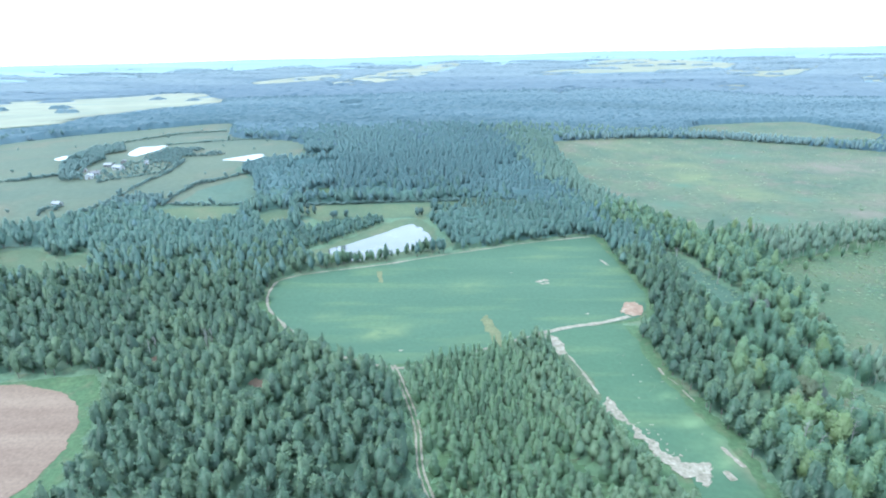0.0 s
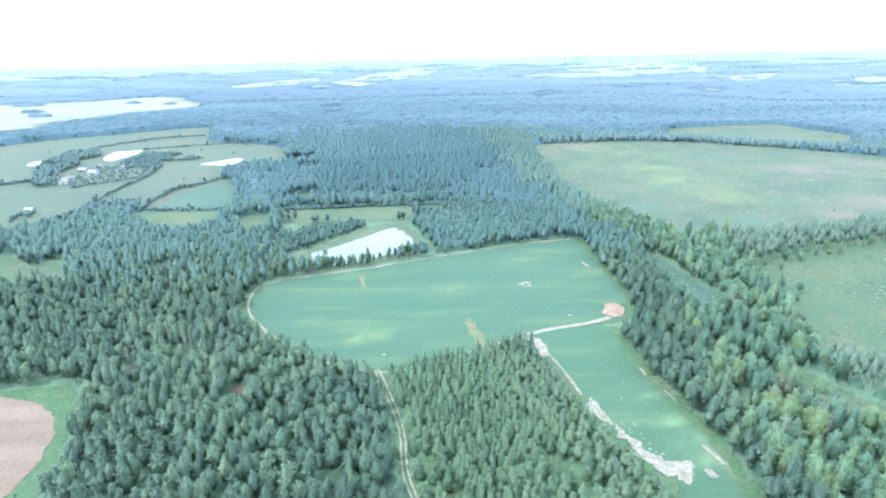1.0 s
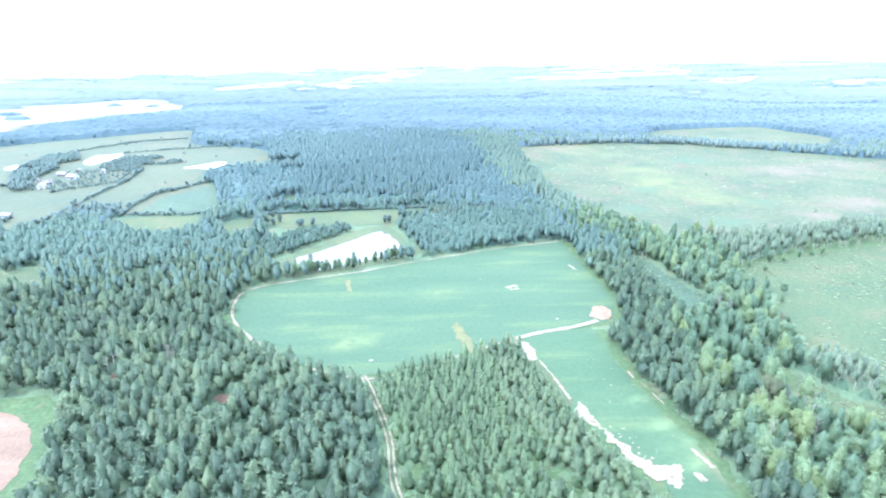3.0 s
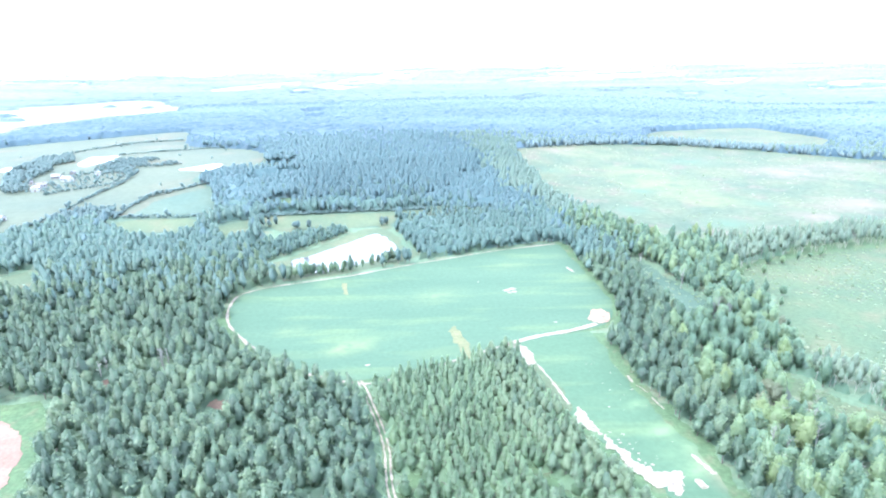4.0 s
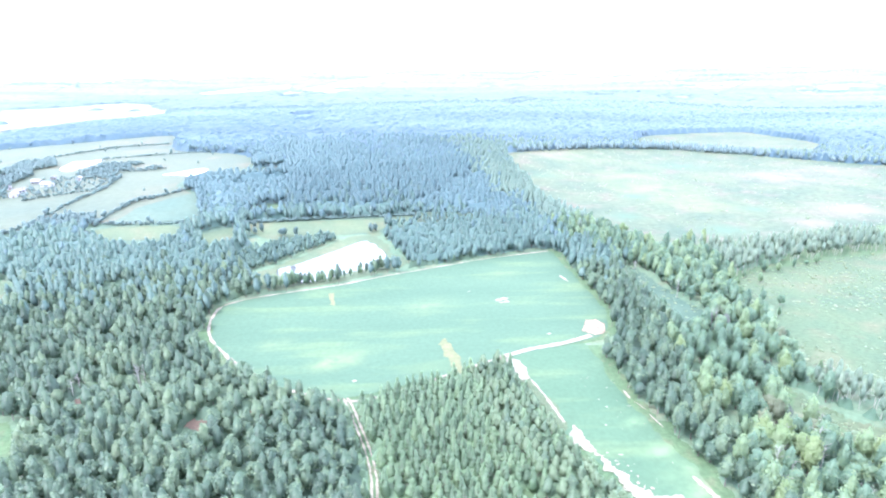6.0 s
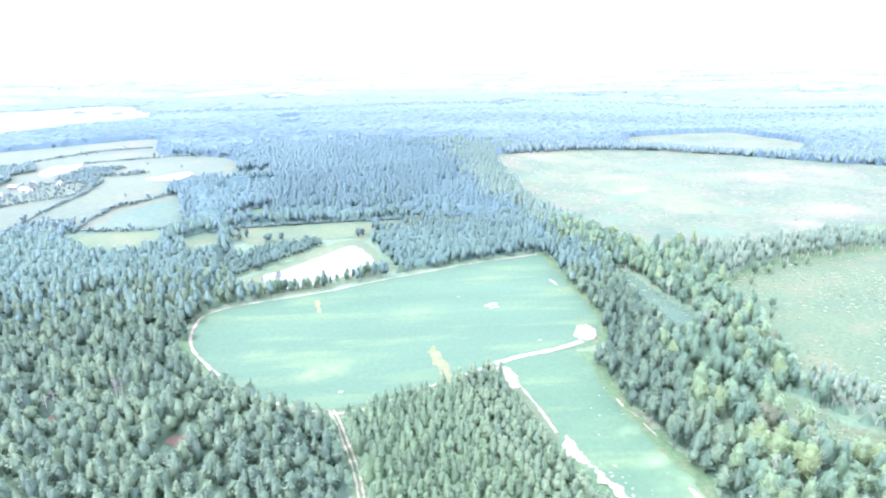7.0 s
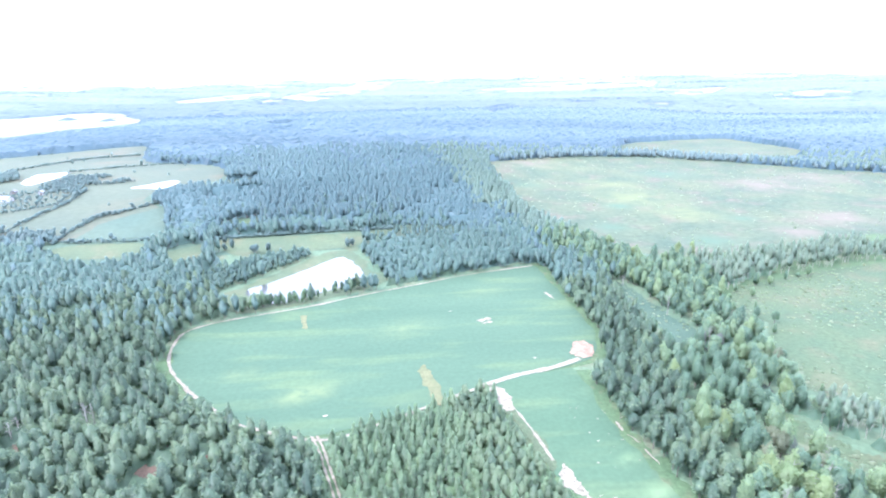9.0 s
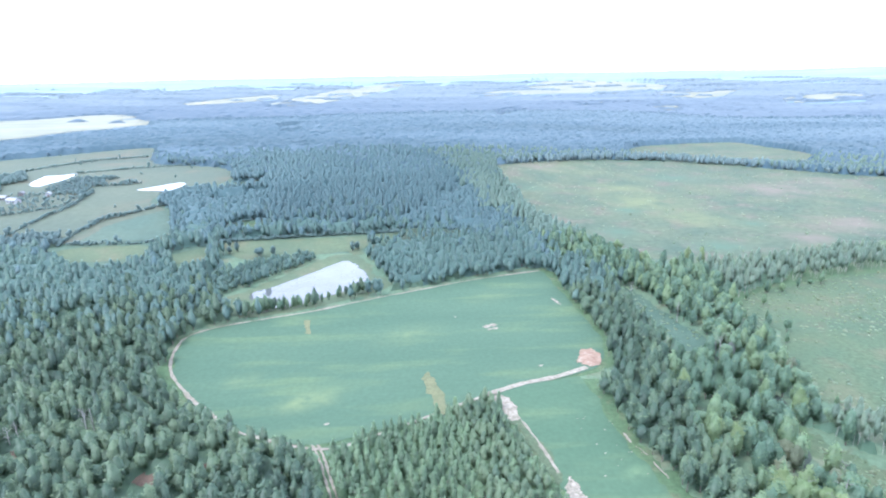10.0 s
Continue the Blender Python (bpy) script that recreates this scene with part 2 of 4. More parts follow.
def raw_mesh(name, v, f, mats, smooth=True, tint=None, slot=None, out=None):
    me = bpy.data.meshes.new(name)
    v, f = np.asarray(v, np.float32), np.asarray(f, np.int32)
    k = f.shape[1]
    me.vertices.add(len(v)), me.loops.add(f.size), me.polygons.add(len(f))
    me.vertices.foreach_set("co", v.ravel())
    me.loops.foreach_set("vertex_index", f.ravel())
    me.polygons.foreach_set("loop_start", np.arange(0, f.size, k, dtype=np.int32))
    me.polygons.foreach_set("use_smooth", np.full(len(f), smooth))
    for m in mats:
        me.materials.append(m)
    if slot is not None:
        me.polygons.foreach_set("material_index", np.asarray(slot, np.int32))
    if tint is not None:
        me.attributes.new("tint", "FLOAT", "POINT").data.foreach_set("value", np.asarray(tint, np.float32))
    if out is not None:
        me.attributes.new("outward", "FLOAT_VECTOR", "POINT").data.foreach_set("vector", np.asarray(out, np.float32).ravel())
    me.update(calc_edges=True)
    return me


def patch(name, pts, up, material, label, ragged=1.0, step=8.0, level=None, parent=None, kind="structure"):
    """A sheet of ground cover with a curved, ragged edge that follows the lie of the land."""
    from mathutils import geometry
    edge = []
    for a, p in enumerate(spline(pts, True, 8 if len(pts) > 14 else 14)):
        d = ragged * noise.noise(Vector((p.x * 0.13, p.y * 0.13, up * 40))) * 2 + ragged * noise.noise(Vector((p.x * 0.6, p.y * 0.6, 3))) + 0.7 * min(ragged, 1.5) * noise.noise(Vector((p.x * 1.9, p.y * 1.9, 5)))
        edge.append(Vector((p.x + d, p.y + 0.7 * d)))
    xs, ys = [p.x for p in edge], [p.y for p in edge]
    gx, gy = np.meshgrid(np.arange(min(xs), max(xs), step), np.arange(min(ys), max(ys), step))
    gx, gy = gx.ravel() + 0.01, gy.ravel() + 0.013
    e2 = [(p.x, p.y) for p in edge]
    ok = inside(gx, gy, e2)
    gx, gy = gx[ok], gy[ok]
    ok = away(gx, gy, e2 + e2[:1]) > step * 0.3 if len(gx) else []
    grid = [Vector(q) for q in zip(gx[ok], gy[ok])] if len(gx) else []
    n = len(edge)
    v, _, f, *_ = geometry.delaunay_2d_cdt(edge + grid, [(a, (a + 1) % n) for a in range(n)], [], 1, 1e-4)
    v = np.array([(p.x, p.y) for p in v])
    z = lie(v[:, 0], v[:, 1]) + up if level is None else np.full(len(v), level)
    ob = new(name, raw_mesh(name, np.c_[v, z], [tuple(t) for t in f], [material]))
    if parent:
        ob.parent = parent
        return ob
    return tagged(ob, label, name.replace("_", " "), kind=kind)


def ribbon(name, pts, width, up, material, label, ragged=0.25, shift=0.0, parent=None):
    """A worn track along a curved line, its width uneven."""
    line = spline(pts, False, 8)
    v, f = [], []
    for a, p in enumerate(line):
        d = (line[min(a + 1, len(line) - 1)] - line[max(a - 1, 0)]).normalized()
        side = Vector((d.y, -d.x))
        w = width / 2 * (1 + ragged * 2 * noise.noise(Vector((p.x * 0.25, p.y * 0.25, 9))))
        for q in (-w, w):
            e = p + side * (shift + q + ragged * noise.noise(Vector((p.x, p.y, q))))
            v.append((e.x, e.y, float(lie(e.x, e.y)) + up))
        if a:
            k = 2 * a
            f.append((k - 2, k - 1, k + 1, k))
    ob = new(name, raw_mesh(name, v, f, [material]))
    if parent:
        ob.parent = parent
        return ob
    return tagged(ob, label, "track", kind="structure")


# ---- ground ----
rng0 = np.random.RandomState(3)
rings = np.r_[0, np.geomspace(20, 4950, 130)]
turns = np.linspace(0, 2 * np.pi, 241)[:-1]
gr, ga = np.meshgrid(rings[1:], turns, indexing="ij")
gx, gy = (gr * np.sin(ga)).ravel(), (gr * np.cos(ga)).ravel()
gv = np.r_[[(0, 0, 0)], np.c_[gx, gy, lie(gx, gy)]]
nr, na = len(rings) - 1, len(turns)
idx = 1 + np.arange(nr * na).reshape(nr, na)
nxt = np.roll(idx, -1, axis=1)
quads = np.stack([idx[:-1], idx[1:], nxt[1:], nxt[:-1]], -1).reshape(-1, 4)[:, ::-1]
core = np.stack([np.zeros(na, int), np.zeros(na, int), idx[0], nxt[0]], -1)
tri = np.r_[quads[:, [0, 1, 2]], quads[:, [0, 2, 3]], core[:, [0, 3, 2]]]
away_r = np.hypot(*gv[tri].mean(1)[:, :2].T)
# far rings take bluer, paler ground: haze painted into the base colour
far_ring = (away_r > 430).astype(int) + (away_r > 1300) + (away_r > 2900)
M_FARFLOOR = earth("haze_tinted_ground", (0.095, 0.152, 0.187), (0.115, 0.172, 0.205), 0.004, 0.03, (0.13, 0.186, 0.21), 0.16, (0.3, 1.3, 1), 6, 0.9, 0.0)
M_RIMFLOOR = earth("haze_paled_rim", (0.135, 0.195, 0.215), (0.17, 0.226, 0.24), 0.0022, 0.012, (0.21, 0.258, 0.262), 0.14, (0.22, 1.5, 1), 3, 0.9, 0.0)
ground = tagged(new("ground", raw_mesh("ground", gv, tri, [M_FLOOR, M_MIDFLOOR, M_FARFLOOR, M_RIMFLOOR], slot=far_ring)), "dark leaf-littered woodland ground rising to a far rim with painted haze", "ground", kind="structure")

FIELD = [(-96, 275), (-100, 292), (-98, 307), (-78, 319), (-40, 332), (0, 351), (49, 373), (84, 384), (98, 385), (101, 355), (105, 305), (104, 279),
         (95, 259), (70, 249), (42, 239), (25, 231), (4, 222), (-20, 214), (-39, 217), (-54, 224), (-68, 237), (-83, 253)]
STRIP = [(47, 240), (83, 251), (88, 239), (89, 212), (93, 190), (96, 174), (98, 162), (99, 150), (98, 136), (92, 126), (79, 130), (79, 142), (72, 156), (67, 168), (60, 186), (57, 197), (52, 226)]
POND = [(-83, 359), (-71, 371), (-54, 391), (-32, 417), (-22, 401), (-14, 380), (-15, 366), (-30, 356), (-48, 343), (-66, 338)]
BANK = [(-97, 350), (-85, 368), (-55, 413), (-38, 430), (-22, 424), (-9, 390), (-3, 362), (-41, 337), (-79, 327)]
PLOUGH = [(-208, 194), (-182, 197), (-167, 196), (-152, 192), (-139, 181), (-131, 166), (-129, 149), (-133, 135), (-153, 128), (-205, 128)]
PLOUGH_GRASS = [(-216, 197), (-183, 199), (-163, 203), (-147, 205), (-136, 194), (-131, 181), (-124, 162), (-121, 143), (-126, 130), (-152, 122), (-215, 122)]
SCRUB_N = [(128, 760), (136, 771), (213, 806), (290, 826), (376, 800), (439, 765), (537, 675), (620, 600), (480, 420), (352, 420), (304, 407), (268, 400), (189, 394), (165, 430), (152, 474), (130, 554), (128, 649)]
SCRUB_E = [(196, 322), (218, 336), (255, 348), (330, 362), (430, 360), (400, 205), (259, 188), (187, 196), (179, 208), (175, 222), (178, 238), (181, 255), (190, 280), (186, 300)]
GLADE_E = [(155, 203), (159, 198), (164, 188), (170, 180), (184, 170), (176, 158), (162, 167), (157, 174), (153, 186), (150, 195)]
STRIP_N = [(344, 840), (377, 937), (499, 989), (572, 989), (590, 929), (606, 845), (559, 787), (492, 807), (434, 840), (385, 835)]
DITCH = [(140, 351), (146, 344), (150, 306), (155, 290), (152, 273), (141, 267), (139, 278), (139, 305), (137, 332)]
MEADOW_1 = [(-126, 445), (-95, 457), (-64, 463), (-22, 472), (4, 480), (-6, 464), (-20, 460), (-20, 430), (-38, 434), (-62, 428), (-89, 423), (-105, 417)]
MEADOW_2 = [(-226, 428), (-184, 440), (-171, 431), (-174, 414), (-209, 406)]
MEADOW_3 = [(-152, 420), (-136, 436), (-126, 416), (-141, 407)]
MEADOW_4 = [(-134, 483), (-113, 503), (-103, 483), (-121, 472)]
MEADOW_W = [(-285, 331), (-268, 337), (-247, 322), (-235, 332), (-219, 312), (-237, 308), (-270, 311)]
FARM = [(-400, 345), (-307, 388), (-265, 438), (-218, 442), (-171, 456), (-174, 477), (-195, 526), (-222, 560), (-212, 605), (-179, 656), (-211, 734), (-299, 778),
        (-338, 838), (-389, 956), (-509, 876), (-590, 806), (-660, 640), (-600, 480), (-500, 400)]
POND_2 = [(-390, 661), (-397, 688), (-400, 708), (-385, 711), (-372, 720), (-365, 689), (-367, 658), (-370, 641), (-381, 648)]
POND_3 = [(-255, 607), (-244, 622), (-226, 641), (-217, 633), (-216, 619), (-221, 598), (-239, 601)]
POND_4 = [(-456, 626), (-460, 643), (-456, 651), (-446, 641), (-440, 628), (-442, 620)]
POND_5 = [(-249, 1240), (-233, 1283), (-216, 1293), (-212, 1231), (-232, 1210)]
FAR_1 = [(-1299, 1500), (-1214, 1625), (-1011, 1690), (-930, 1830), (-800, 1800), (-690, 1600), (-590, 1477), (-632, 1323), (-690, 1276), (-702, 1189), (-732, 1102), (-736, 976), (-1000, 900)]
FAR_2 = [(-864, 2473), (-620, 2886), (-571, 2595), (-795, 2305)]
FAR_3 = [(-506, 2348), (-368, 3086), (-86, 3563), (-17, 3405), (-115, 3009), (-283, 2367), (-430, 2087)]
FAR_4 = [(293, 2567), (532, 2947), (973, 3546), (1285, 2871), (920, 2466), (713, 2574)]
FAR_5 = [(1121, 2496), (1519, 2609), (1343, 2359), (1097, 2077), (1009, 2216)]
FAR_6 = [(1356, 2030), (1368, 1947), (1456, 2077), (1620, 2100), (1560, 1900), (1407, 1838), (1263, 1872)]
FAR_7 = [(549, 1865), (655, 1923), (608, 1805), (539, 1802)]
FAR_8 = [(247, 1552), (317, 1653), (285, 1517), (245, 1488)]
FAR_9 = [(701, 1649), (799, 1716), (790, 1650), (735, 1580)]
GLADE_N = [(-184, 604), (-165, 634), (-143, 650), (-134, 634), (-157, 605), (-174, 594)]
TRACK = [(-24, 216), (-20, 208), (-16, 196), (-11, 181), (-8, 168), (-6, 151), (-2, 138), (2, 128), (6, 112)]
ROW = [(-104, 352), (-88, 371), (-52, 422), (-60, 430), (-92, 412), (-116, 385)]
YOUNG = [(-20, 446), (-1, 487), (20, 498), (67, 495), (64, 455), (18, 441)]
DARK = [(-110, 480), (0, 495), (71, 626), (75, 715), (-27, 640), (-120, 590)]
ROW_E = [(160, 207), (165, 193), (173, 183), (190, 172), (206, 168), (205, 182), (184, 194), (173, 208)]
EDGE_SW = [(-98, 278), (-92, 266), (-81, 252), (-72, 241), (-75, 237), (-86, 247), (-97, 262), (-102, 278)]
SHADE_LINE = [(147, 268), (152, 258), (154, 238), (158, 226), (152, 212), (147, 196), (139, 184), (132, 176), (126, 166), (128, 158), (136, 152), (140, 143)]
CLEAR_1 = [(-2, 156), (8, 159), (13, 146), (14, 134), (1, 134)]
CLEAR_2 = [(38, 159), (42, 160), (50, 146), (54, 137), (47, 134), (40, 148)]
HOMES = [(-346, 519), (-350, 534), (-362, 577), (-343, 562), (-358, 597), (-329, 590), (-313, 426), (-372, 552)]

patch("field_margin", [(x + (4 if x > 80 else -5), y) for x, y in STRIP], 0.10, M_MARGIN, "rough yellowish grass margin round the narrow crop strip", 2)
patch("field_margin", [(x * 1.03 + (2 if x > 80 else -1), (y - 300) * 1.02 + 300) for x, y in FIELD], 0.12, M_MARGIN, "rough grass margin round the large crop field", 1.5)
patch("crop_field", FIELD, 0.28, M_CROP, "large blue-green crop field with faint pale drill rows", 0.8, 6)
patch("crop_field", [(x - (2 if x > 80 else 0), y) for x, y in STRIP], 0.26, M_CROP_STRIP, "narrow blue-green crop strip beside a sandy bank", 1.0, 6)
patch("pond_bank", BANK, 0.14, M_MEADOW, "grassy bank sloping round the farm pond", 2)
patch("pond", POND, 0, M_WATER, "still farm pond mirroring the white sky", 0.8, level=1.95)
patch("grass_verge", PLOUGH_GRASS, 0.12, M_MARGIN, "bright green grass verge round ploughed soil", 1.5)
patch("ploughed_field", PLOUGH, 0.25, M_PLOUGH, "pale reddish-brown ploughed field with a rounded corner", 0.8)
patch("scrub_field", SCRUB_N, 0.15, M_SCRUB, "wide cutover field of pale green scrub with reddish patches", 6, 20)
patch("scrub_field", SCRUB_E, 0.15, M_SCRUB_E, "cutover field of mottled green scrub beside woodland", 4, 12)
patch("glade", [(166 + (x - 166) * 1.35, 183 + (y - 183) * 1.35) for x, y in GLADE_E], 0.09, M_MARGIN, "rough grass along a glade between broadleaf trees", 2)
patch("glade", GLADE_E, 0.15, M_SCRUB_E, "narrow scrubby glade between broadleaf trees", 2)
patch("scrub_field", STRIP_N, 0.15, M_SCRUB, "pale strip field beyond a belt of trees", 6, 20)
patch("glade", [(190, 316), (226, 331), (272, 342), (425, 357), (485, 423), (322, 424), (275, 406), (196, 388)], 0.1, M_MARGIN, "rough grass under a belt of slender trees", 3, 12)
patch("glade", DITCH, 0.15, M_DITCH, "shaded grassy clearing along a ditch", 1.5)
patch("glade", MEADOW_4, 0.16, M_MARGIN, "small green glade among tall pines", 2)
for p in (MEADOW_1, MEADOW_2, MEADOW_3, MEADOW_W, GLADE_N):
    patch("meadow", p, 0.18, M_MEADOW, "small yellowish green meadow enclosed by woods", 2)
patch("pasture", FARM, 0.2, M_PASTURE, "pale dry pastures of a farm divided by hedgerows", 3, 16)
patch("pasture", [(-226, 450), (-222, 486), (-196, 531), (-178, 540), (-172, 480), (-174, 456), (-220, 440)], 0.3, M_PASTURE_G, "greener pasture beside the woods", 2, 10)
for p, up in ((POND_2, 0.35), (POND_3, 0.35), (POND_4, 0.35), (POND_5, 0.8)):
    patch("pond", p, 0, M_WATER, "distant farm pond mirroring the white sky", 0.9, 12, level=float(max(lie(*q) for q in p)) + up)
for p in (FAR_1, FAR_2, FAR_3, FAR_4, FAR_5, FAR_6, FAR_7, FAR_8, FAR_9):
    patch("far_field", p, 0.8, M_FARFIELD, "far pale stubble field between hazy woods", 34, 60)

PERIM = [(42, 240), (24, 231), (2, 219), (-20, 211), (-49, 222), (-59, 229), (-70, 239), (-81, 252), (-92, 266), (-98, 278), (-101, 292), (-99, 307), (-80, 319), (-40, 332), (0, 351), (49, 373), (97, 386)]
ribbon("dirt_track", PERIM, 1.4, 0.34, M_SAND, "pale sandy track along the edge of the crop field", 0.5)
ribbon("dirt_track", [(41, 240), (59, 248), (74, 252), (90, 259)], 2.6, 0.36, M_SAND, "pale sandy track between the two crop fields")
ribbon("dirt_track", [(49, 236), (53, 224), (57, 208), (60, 192)], 1.0, 0.34, M_SAND, "thin sandy path along the edge of the crop strip", 0.5)
wood_track = ribbon("dirt_track", TRACK, 3.6, 0.165, M_MARGIN, "grassy two-rut dirt track through young pines")
for s in (-0.85, 0.85):
    ribbon("rut", TRACK, 0.75, 0.23, M_SAND, "", 0.3, s, wood_track)
M_VERGE = earth("bare_verge", (0.07, 0.1, 0.058), (0.09, 0.114, 0.064), 0.15, 1.0, (0.062, 0.098, 0.054), 0.4)
patch("bare_verge", [(45, 236), (49, 236), (54, 222), (58, 206), (60.5, 190), (57.5, 188), (54, 203), (50, 219)], 0.3, M_VERGE, "worn grey-green verge beside the young pines", 1.2, 3)
patch("sand_bank", [(61, 189), (63.5, 186), (66, 179), (70.5, 168), (74, 160), (80, 154), (87, 153), (85, 148), (81, 142), (78, 146), (74, 152), (69.5, 162), (65, 172), (61, 182)], 0.4, M_SAND, "washed-out bank of pale bare sand", 1.5, 3)
for k in range(16):
    u = rng0.uniform(0, 1)
    x, y, r = 63 + 22 * u + rng0.uniform(-2.5, 3), 186 - 42 * u + rng0.uniform(-2, 3), rng0.uniform(0.2, 0.7)
    patch("sand_patch", [(x - r, y + 0.4 * r), (x, y + r), (x + r, y - 0.4 * r), (x, y - r)], 0.39, M_SAND, "small bare sandy patch beside the bank", 0.9, 3)
patch("sand_patch", [(45, 238), (51, 239), (53, 224), (49, 223)], 0.38, M_SAND, "pale sandy corner beside the pines", 1.0, 3)
for x, y, r in ((52, 305, 1.6), (55.5, 306.5, 1.8), (56, 302.5, 1.3), (53, 301.5, 0.9)):
    patch("sand_patch", [(x - r * 1.3, y), (x, y + r), (x + r * 1.3, y + 0.3), (x, y - r)], 0.4, M_SAND, "small bare sandy patch in the crop", 0.7, 3)
patch("sand_patch", [(93.6, 339), (95.2, 338), (96.8, 330), (95.4, 330)], 0.4, M_SAND, "small bare sandy patch in the crop", 0.5, 3)
for pts in ([(88.4, 211), (89.4, 209.5), (90, 206), (89.2, 206)], [(90.6, 203), (91.1, 202.8), (92.4, 198), (92, 198)], [(92.6, 194), (93.2, 193.5), (94.4, 187), (94, 187)], [(93, 160.5), (94.2, 160.5), (95.4, 157), (94.2, 156)], [(94.8, 156), (96, 155.6), (97.6, 151.6), (95.6, 152)], [(89, 149), (91, 149.5), (92, 146), (90, 145.5)]):
    patch("sand_patch", pts, 0.4, M_SAND, "thin streak of bare sand along the crop strip's edge", 0.35, 3)
patch("sand_patch", [(-82.4, 253), (-81, 253.5), (-71.6, 243.5), (-63.6, 235), (-64.4, 234), (-72.6, 242.4)], 0.42, M_SAND, "bare sandy stretch of the field-edge track", 0.5, 3)
for k in range(26):
    x, y, r = 83 + 10 * rng0.uniform(-1, 1), 190 + 34 * rng0.uniform(-1, 1), rng0.uniform(0.1, 0.3)
    patch("sand_patch", [(x - r * 1.6, y), (x, y + r), (x + r * 1.6, y), (x, y - r)], 0.4, M_SAND, "tiny bare sandy speck in the crop strip", 0.2, 3)
for x, y, r in ((-20, 226, 0.6), (70, 262, 0.5), (36, 318, 0.45)):
    patch("sand_patch", [(x - r * 2, y), (x, y + r), (x + r * 2, y + 0.4), (x, y - r)], 0.4, M_SAND, "tiny bare sandy speck in the crop", 0.3, 3)
patch("clay_patch", [(90, 270), (93, 276), (98, 274), (99, 267), (97, 261), (91, 259), (88, 263)], 0.42, M_CLAY, "bare red clay turning patch at the field corner", 1.3, 2)
patch("dry_patch", [(17, 256), (19, 261), (22, 254), (25, 243), (26, 230), (22, 230), (19, 246)], 0.38, M_YELLOW, "dry yellowed wedge of grass in the crop", 0.7, 3)
patch("dry_patch", [(-45, 319), (-42, 319), (-40, 309), (-39, 304), (-42, 305), (-42.5, 311)], 0.38, M_YELLOW, "dry yellowed patch in the crop", 0.7, 3)
patch("grass_verge", EDGE_SW, 0.13, M_MARGIN, "rough grass verge beside the field-edge track", 1.0, 4)
# dark ground colour painted for the shade in a gap between trees
M_SHADE_STRIP = earth("painted_shade", (0.03, 0.046, 0.034), (0.046, 0.062, 0.043), 0.2, 1.2, None, 0.4, rough=0.6)
ribbon("shade_strip", SHADE_LINE, 2.4, 0.2, M_SHADE_STRIP, "dark strip of painted shade winding under broadleaf trees", 0.5)
patch("glade", CLEAR_1, 0.13, M_MARGIN, "small olive grass clearing beside the track", 1.5, 4)
patch("glade", CLEAR_2, 0.13, M_MARGIN, "small olive grass clearing among pines", 1.0, 4)

# ---- trees ----
ICO_V = []
g = (1 + 5 ** 0.5) / 2
for a, b in ((1, g), (-1, g), (1, -g), (-1, -g)):
    ICO_V += [(0, a, b), (a, b, 0), (b, 0, a)]
ICO_V = np.array(ICO_V) / math.hypot(1, g)
ICO_F = []
for a in range(12):
    for b in range(a + 1, 12):
        for c in range(b + 1, 12):
            p, q, r = ICO_V[[a, b, c]]
            if max(np.linalg.norm(p - q), np.linalg.norm(q - r), np.linalg.norm(p - r)) < 1.1:
                ICO_F.append((a, b, c) if np.cross(q - p, r - p) @ p > 0 else (a, c, b))
ICO_F = np.array(ICO_F)
rng = np.random.RandomState(7)


def clumps(spots):
    """Leaf clumps, uneven lumps, at (x, y, z, width, height)."""
    v, f = [], []
    for x, y, z, w, h in spots:
        k = len(v) * 12
        q = ICO_V * (1 + rng.uniform(-0.32, 0.32, (12, 1))) * (w, w, h)
        a = rng.uniform(0, 6.3)
        q = q @ np.array([[math.cos(a), -math.sin(a), 0], [math.sin(a), math.cos(a), 0], [0, 0, 1]])
        v.append(q + (x, y, z))
        f.append(ICO_F + k)
    return np.concatenate(v), np.concatenate(f)


def sprays(v, f, n, size, out=1.1, core=0.8):
    """Loose tufts of leaves on the outside of a crown, whose solid core is drawn in."""
    t = v[f[rng.randint(0, len(f), n)]]
    w = rng.dirichlet((1, 1, 1), n)[:, :, None]
    mid = v.mean(0)
    c = mid + ((t * w).sum(1) - mid) * rng.uniform(0.86, out, (n, 1))
    d = rng.normal(0, 1, (n, 3, 3))
    d *= size / np.linalg.norm(d, axis=2, keepdims=True)
    nv = (c[:, None] + d * rng.uniform(0.5, 1.0, (n, 3, 1))).reshape(-1, 3)
    inner = mid + (v - mid) * (core, core, 0.5 + 0.5 * core)
    return np.r_[inner, nv], np.r_[f, len(v) + np.arange(3 * n).reshape(n, 3)]


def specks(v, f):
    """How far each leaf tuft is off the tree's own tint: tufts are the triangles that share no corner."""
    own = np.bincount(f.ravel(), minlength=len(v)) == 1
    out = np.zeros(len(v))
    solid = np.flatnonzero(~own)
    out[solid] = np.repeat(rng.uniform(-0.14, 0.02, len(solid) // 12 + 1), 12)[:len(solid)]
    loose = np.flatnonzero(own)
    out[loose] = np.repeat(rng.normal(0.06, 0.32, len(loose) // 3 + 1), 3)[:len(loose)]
    return out


